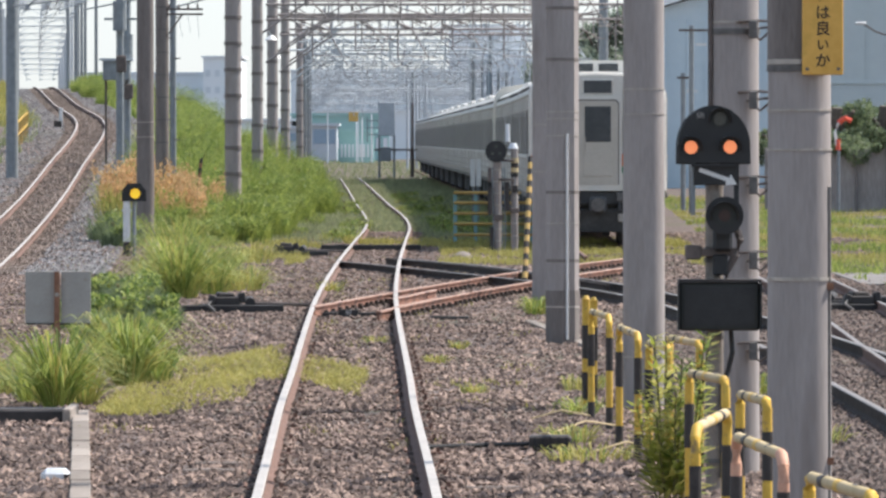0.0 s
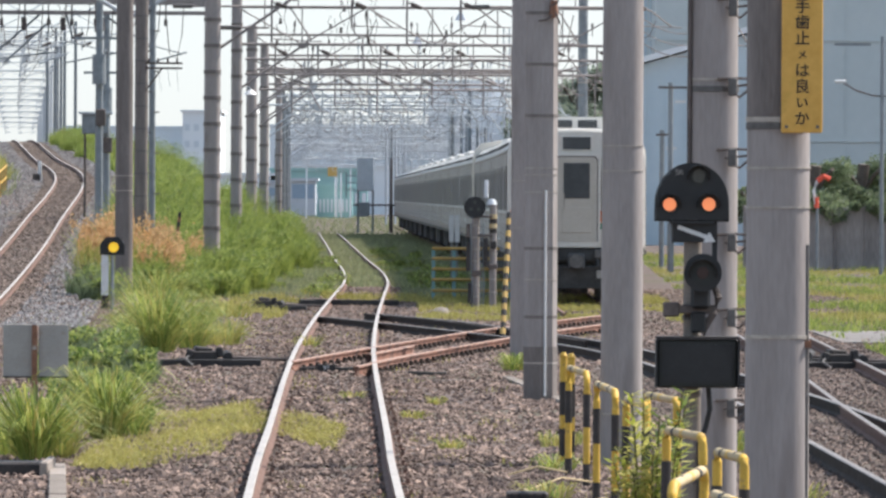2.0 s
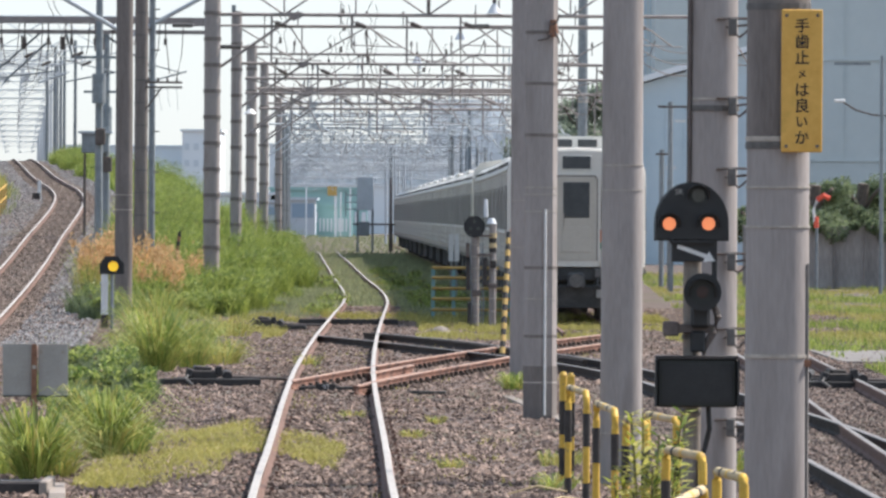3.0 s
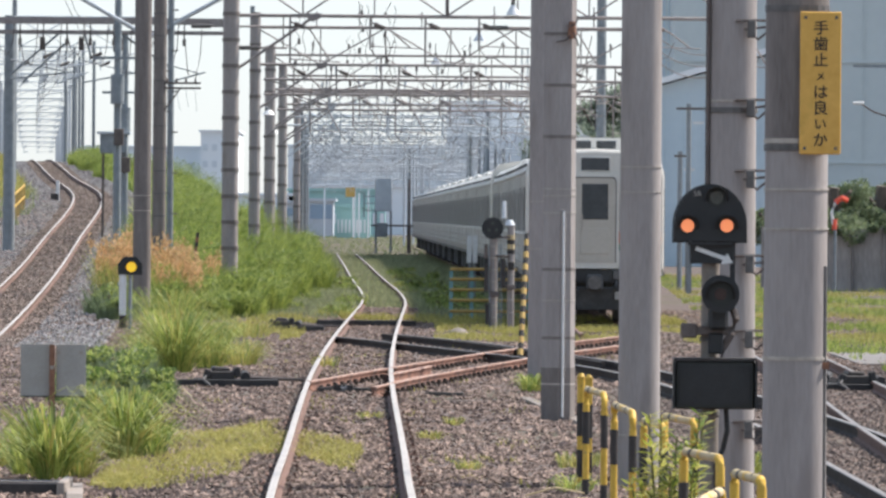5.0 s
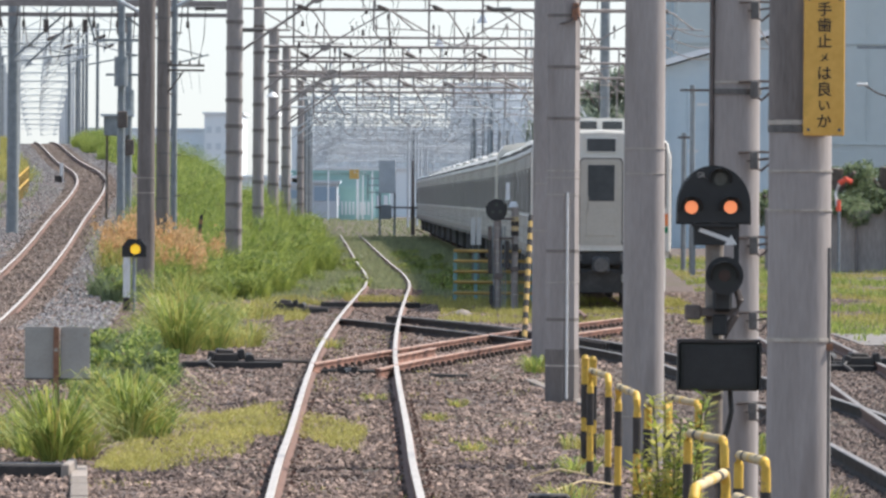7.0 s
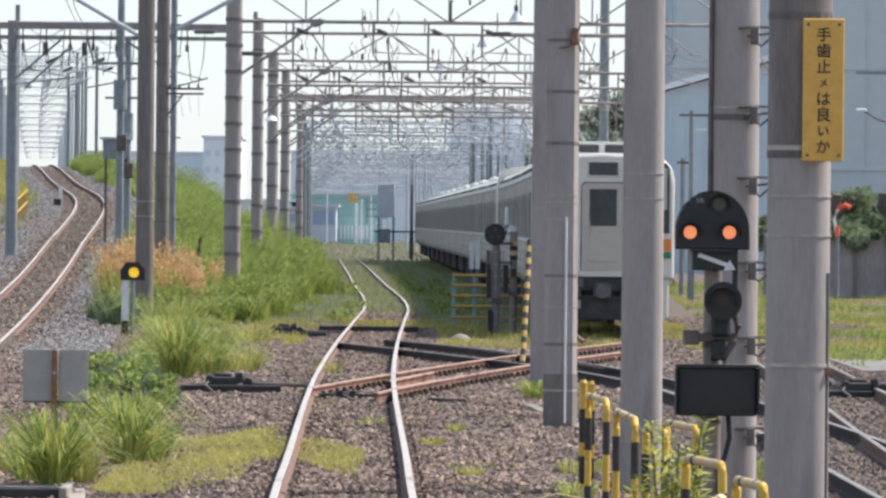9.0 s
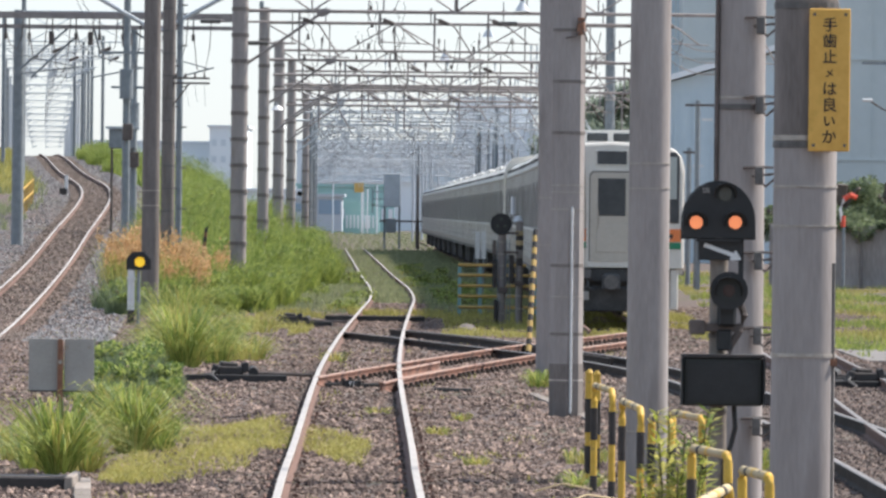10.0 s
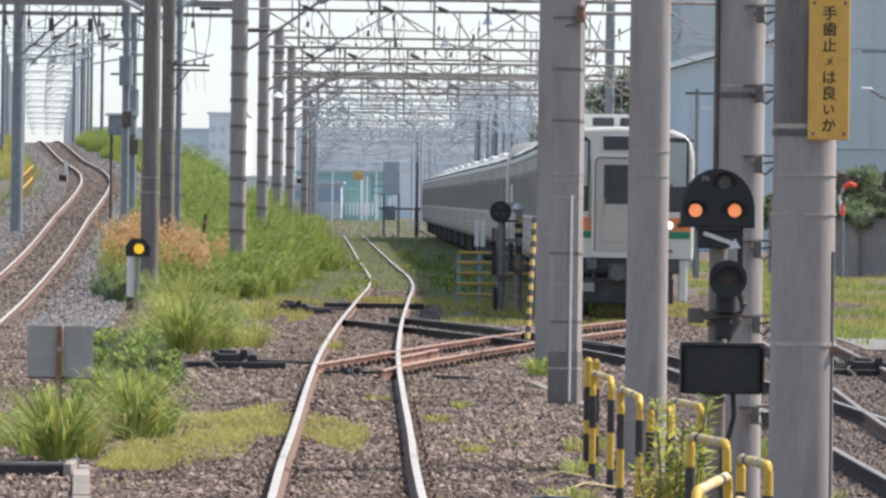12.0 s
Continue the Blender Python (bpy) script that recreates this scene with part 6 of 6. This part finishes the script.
for x, y, r, h, n, m in ((-3.42, 70.3, 0.12, 0.7, 420, M_BLADE), (-3.72, 71.5, 0.1, 0.5, 130, M_BLADE), (-3.02, 76.5, 0.13, 0.7, 480, M_BLADE), (-2.78, 77.5, 0.1, 0.42, 130, M_BLADE), (-4.0, 74, 0.14, 0.36, 170, M_BLADE_DRY),
                         (-3.2, 71.2, 0.1, 0.44, 120, M_BLADE_DRY), (-3.92, 119, 0.22, 0.96, 560, M_BLADE), (-3.5, 122, 0.2, 0.72, 300, M_BLADE), (-4.4, 121, 0.25, 0.55, 280, M_BLADE), (-3.1, 125, 0.3, 0.42, 240, M_BLADE_DRY),
                         (-3.4, 88, 0.16, 0.4, 160, M_BLADE), (-4.2, 94, 0.2, 0.4, 160, M_BLADE), (-4.6, 133, 0.4, 0.5, 300, M_BLADE), (-4.1, 140, 0.45, 0.5, 300, M_BLADE), (-5.0, 148, 0.45, 0.6, 260, M_BLADE_DRY),
                         (-3.7, 153, 0.45, 0.45, 240, M_BLADE_DRY), (-5.6, 168, 0.6, 0.8, 300, M_BLADE), (1.2, 68.5, 0.16, 0.16, 90, M_BLADE), (1.02, 62, 0.2, 0.15, 90, M_BLADE_DRY), (1.28, 107.5, 0.14, 0.26, 160, M_BLADE),
                         (1.1, 58.5, 0.3, 0.13, 150, M_BLADE_DRY), (1.35, 75, 0.2, 0.16, 90, M_BLADE_DRY), (2.75, 70, 0.1, 0.25, 50, M_BLADE_DRY), (2.95, 74, 0.1, 0.2, 40, M_BLADE), (3.0, 62, 0.2, 0.15, 60, M_BLADE_DRY),
                         (-0.05, 84, 0.12, 0.1, 70, M_BLADE_DRY), (0.2, 90, 0.12, 0.1, 60, M_BLADE_DRY), (-0.75, 92, 0.14, 0.1, 70, M_BLADE_DRY), (0.3, 74, 0.12, 0.1, 60, M_BLADE_DRY), (-1.75, 124, 0.2, 0.18, 80, M_BLADE_DRY)):
    clump(x, y, r, h, n, m, "tuft of long bright green grass in the gravel" if m is M_BLADE else "tuft of yellowing grass in the gravel")
for k in range(16):
    x, y = -7.75 + 0.125 * k + rng.normal(0, 0.2), 190 + rng.uniform(-10, 8)
    clump(x, y, 0.45, 1.2 if x < -6.6 else 1.0, 130, M_BLADE_DRY, "reed clump with tan plumes on the bank", 0.3, 16)


def leaf_mass(centres, per, size, squash=0.75):
    """Leaves scattered through the outer part of several lumps."""
    verts = []
    for cx, cy, cz, r in centres:
        d = rng.normal(0, 1, (per, 3))
        d /= np.linalg.norm(d, axis=1)[:, None]
        rad = r * (0.62 + 0.42 * rng.random(per)) * (1 + 0.22 * np.sin(d[:, 0] * 5 + cx * 3) * np.cos(d[:, 2] * 4 + cy))
        c = d * rad[:, None] * (1, 1, squash) + (cx, cy, cz)
        a = rng.normal(0, 1, (per, 3))
        a /= np.linalg.norm(a, axis=1)[:, None]
        b = np.cross(a, rng.normal(0, 1, (per, 3)))
        b /= np.linalg.norm(b, axis=1)[:, None]
        s = (size * rng.uniform(0.6, 1.3, per))[:, None]
        verts.append(np.stack([c - a * s, c + b * s * 0.45, c + a * s, c - b * s * 0.45], 1).reshape(-1, 3))
    v = np.concatenate(verts)
    i = 4 * np.arange(len(v) // 4)
    return v, np.stack([i, i + 1, i + 2, i + 3], -1)


def shrub(x, y, r, h, n, material, label, size=0.07, lumps=11, grass=None):
    z = hug(x, y)
    ob = thing("shrub", (x, y, z), label, "shrub", "shrubs on the bank")
    for k in range(5):
        a = k * 1.3
        bm = tube([(0, 0, -0.1), (0.3 * r * math.cos(a), 0.3 * r * math.sin(a), h * 0.4), (0.55 * r * math.cos(a), 0.55 * r * math.sin(a), h * 0.75)], 0.025, None, 5)
        part("stem", bm, M_STEM, ob)
    cs = [(0.55 * r * math.cos(k * 2.4) * (0.4 + 0.6 * (k % 3) / 2), 0.9 * r * math.sin(k * 2.4), h * (0.1 + 0.6 * ((k * 0.37) % 1)), r * rng.uniform(0.24, 0.5)) for k in range(lumps)]
    v, f = leaf_mass(cs, n // lumps, size)
    islands("foliage", v, f, material, ob, "", "", "stuff")
    m = n // 2
    a, q = rng.uniform(0, 2 * math.pi, m), np.sqrt(rng.random(m))
    v, f = blades(0.95 * r * q * np.cos(a), 1.3 * r * q * np.sin(a), np.zeros(m), h * rng.uniform(0.45, 1.12, m) * (1.05 - 0.45 * q * q), rng.uniform(0.012, 0.026, m), 0.5)
    islands("long_grass", v, f, grass or M_BLADE, ob, "", "", "stuff")
    return ob


SHRUBS = [(-4.6, 183, 0.7, 0.7), (-5.2, 177, 0.6, 0.7), (-4.4, 192, 0.8, 0.9), (-6.2, 180, 0.6, 0.9), (-4.5, 204, 0.8, 1.1), (-4.4, 222, 0.8, 1.0), (-4.2, 248, 0.9, 1.1), (-4.5, 275, 1.0, 1.2), (-5.0, 190, 0.9, 1.2), (-5.7, 182, 0.8, 1.0), (-6.9, 187, 0.9, 1.2), (-7.5, 199, 0.9, 1.2), (-6.3, 204, 1.2, 1.8), (-5.0, 212, 1.1, 1.7), (-7.4, 222, 1.4, 2.0), (-5.9, 232, 1.3, 2.0), (-4.7, 236, 1.0, 1.6),
          (-8.3, 245, 1.6, 2.0), (-6.6, 256, 1.5, 2.3), (-5.0, 262, 1.2, 1.9), (-9.0, 272, 1.7, 1.9), (-7.4, 282, 1.6, 2.3), (-5.7, 292, 1.4, 2.0), (-9.8, 300, 1.8, 1.6), (-8.0, 318, 1.8, 2.1), (-6.2, 326, 1.4, 1.7),
          (-10.8, 340, 1.8, 1.6), (-8.5, 360, 1.8, 2.0), (-7.0, 380, 1.5, 1.6), (-12.5, 390, 2.0, 1.6), (-9.6, 410, 2.0, 2.0), (-14.6, 430, 2.2, 1.8), (-11, 450, 2.2, 1.8), (-17, 480, 2.5, 1.7), (-20.6, 540, 2.5, 1.9), (-22, 600, 2.6, 2.0), (-16.6, 410, 1.4, 1.1), (-18.6, 440, 1.5, 1.2), (-20.6, 470, 1.5, 1.2), (-22.8, 520, 1.7, 1.3), (-19.5, 452, 1.3, 1.2)]
for x, y, r, h in SHRUBS:
    shrub(x, y, r, h, 5200, M_LEAF, "dense sunlit green shrub and long grass on the bank", 0.036 + 0.00003 * max(0, y - 250))
for x, y, r, h in ((-4.55, 100, 0.4, 0.5), (-4.95, 112, 0.45, 0.6), (-3.95, 92, 0.3, 0.42), (-3.62, 90, 0.22, 0.3), (-7.2, 176, 0.7, 0.9), (-6.9, 171, 0.5, 0.7),
                   (-4.15, 101, 0.4, 0.5), (-3.72, 104, 0.32, 0.42), (-4.25, 108, 0.42, 0.55), (-3.5, 99, 0.24, 0.3), (-4.5, 116, 0.4, 0.5), (-3.3, 83, 0.2, 0.24), (-2.95, 82, 0.2, 0.2)):
    shrub(x, y, r, h, 1500, M_LEAF, "low leafy weeds beside the track", 0.042, grass=M_LEAF_DEEP)


for k in range(46):
    y = 186 + 150 * rng.random() ** 1.4
    x = float(np.interp(y, MAIN[:, 1], MAIN[:, 0])) + rng.choice((-1, 1)) * rng.uniform(0.8, 2.6)
    shrub(x, y, rng.uniform(0.25, 0.6), rng.uniform(0.14, 0.38), 420, M_LEAF, "low weed patch in the overgrown track bed", 0.035, 6, M_BLADE if k % 3 else M_BLADE_DRY)


def tree(x, y, height, r, n, label, size=0.22, leaf=None):
    ob = thing("tree", (x, y, 0), label, "tree", "trees")
    bm = tube([(0, 0, -0.2), (0.1, 0, height * 0.3), (-0.1, 0.1, height * 0.6), (0, 0, height * 0.85)], 0.22, None, 8)
    for k in range(6):
        a = k * 1.05
        tube([(0, 0, height * (0.3 + 0.06 * k)), (r * 0.4 * math.cos(a), r * 0.4 * math.sin(a), height * (0.45 + 0.06 * k)), (r * 0.75 * math.cos(a), r * 0.75 * math.sin(a), height * (0.52 + 0.06 * k))], 0.07, bm, 6)
    part("trunk", bm, M_BARK, ob)
    cs = [(r * 0.62 * math.cos(k * 2.4), r * 0.62 * math.sin(k * 2.4), height * (0.42 + 0.42 * ((k * 0.618) % 1)), r * rng.uniform(0.32, 0.5)) for k in range(13)]
    v, f = leaf_mass(cs, n // 13, size, 0.85)
    islands("crown", v, f, leaf or M_LEAF_DEEP, ob, "", "", "stuff")


for x, y, h, r in ((14.6, 292, 4.2, 1.5), (16.6, 296, 4.3, 1.6), (12.6, 300, 3.4, 1.2), (18.6, 300, 4.6, 1.8)):
    tree(x, y, h, r, 9000, "rounded dark green tree behind the boundary wall", 0.075)
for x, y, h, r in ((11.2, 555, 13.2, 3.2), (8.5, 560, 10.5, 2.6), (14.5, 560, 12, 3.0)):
    tree(x, y, h, r, 9500, "tall tree behind the train, leaves greyed for haze", 0.2, M_LEAF_GREY)
v, f = leaf_mass([(11.4 + 0.6 * k, 261.8, 2.12 - 0.25 * (k % 3 == 1), 0.3 + 0.14 * math.sin(k * 2.1)) for k in range(20)], 420, 0.07, 0.8)
islands("ivy", v, f, M_LEAF_DEEP, None, "ivy and creeper spilling over the wall top", "ivy")

# the tall weed between the guards
weed = thing("tall_weed", (1.47, 50.4, 0), "tall yellow-green leafy weed among the guard bars", "weed")
for k in range(14):
    a = k * 2.4
    hx, hy, h = 0.24 * math.cos(a) * (0.5 + 0.5 * (k % 2)), 0.4 * math.sin(a), rng.uniform(0.6, 1.14)
    stem = part("stem", tube([(hx * 0.3, hy * 0.3, -0.05), (hx * 0.7, hy * 0.7, h * 0.5), (hx, hy, h)], 0.006, seg=6), M_STEM, weed)
    verts, faces = [], []
    for j in range(90):
        t = 0.12 + 0.88 * j / 89
        b = j * 2.4
        c = np.array((hx * (0.3 + 0.7 * t), hy * (0.3 + 0.7 * t), h * t))
        d = np.array((math.cos(b), math.sin(b), rng.uniform(-0.1, 0.7)))
        l = 0.145 * (1.25 - 0.6 * t) * rng.uniform(0.7, 1.2)
        s = np.array((-math.sin(b), math.cos(b), 0.2)) * l * 0.13
        i = len(verts)
        verts += [c, c + d * l * 0.5 + s, c + d * l, c + d * l * 0.5 - s]
        faces.append((i, i + 1, i + 2, i + 3))
    islands("foliage", np.array(verts), faces, M_LEAF_YELLOW if k % 5 else M_BLADE, stem, "", "", "stuff")


# ---- what moves: the train draws forward along its track ----
def motions():
    for k, car in enumerate(train_cars):
        walk(car, [(t, car_pose(k, nose)) for t, nose in NOSE])


motions()
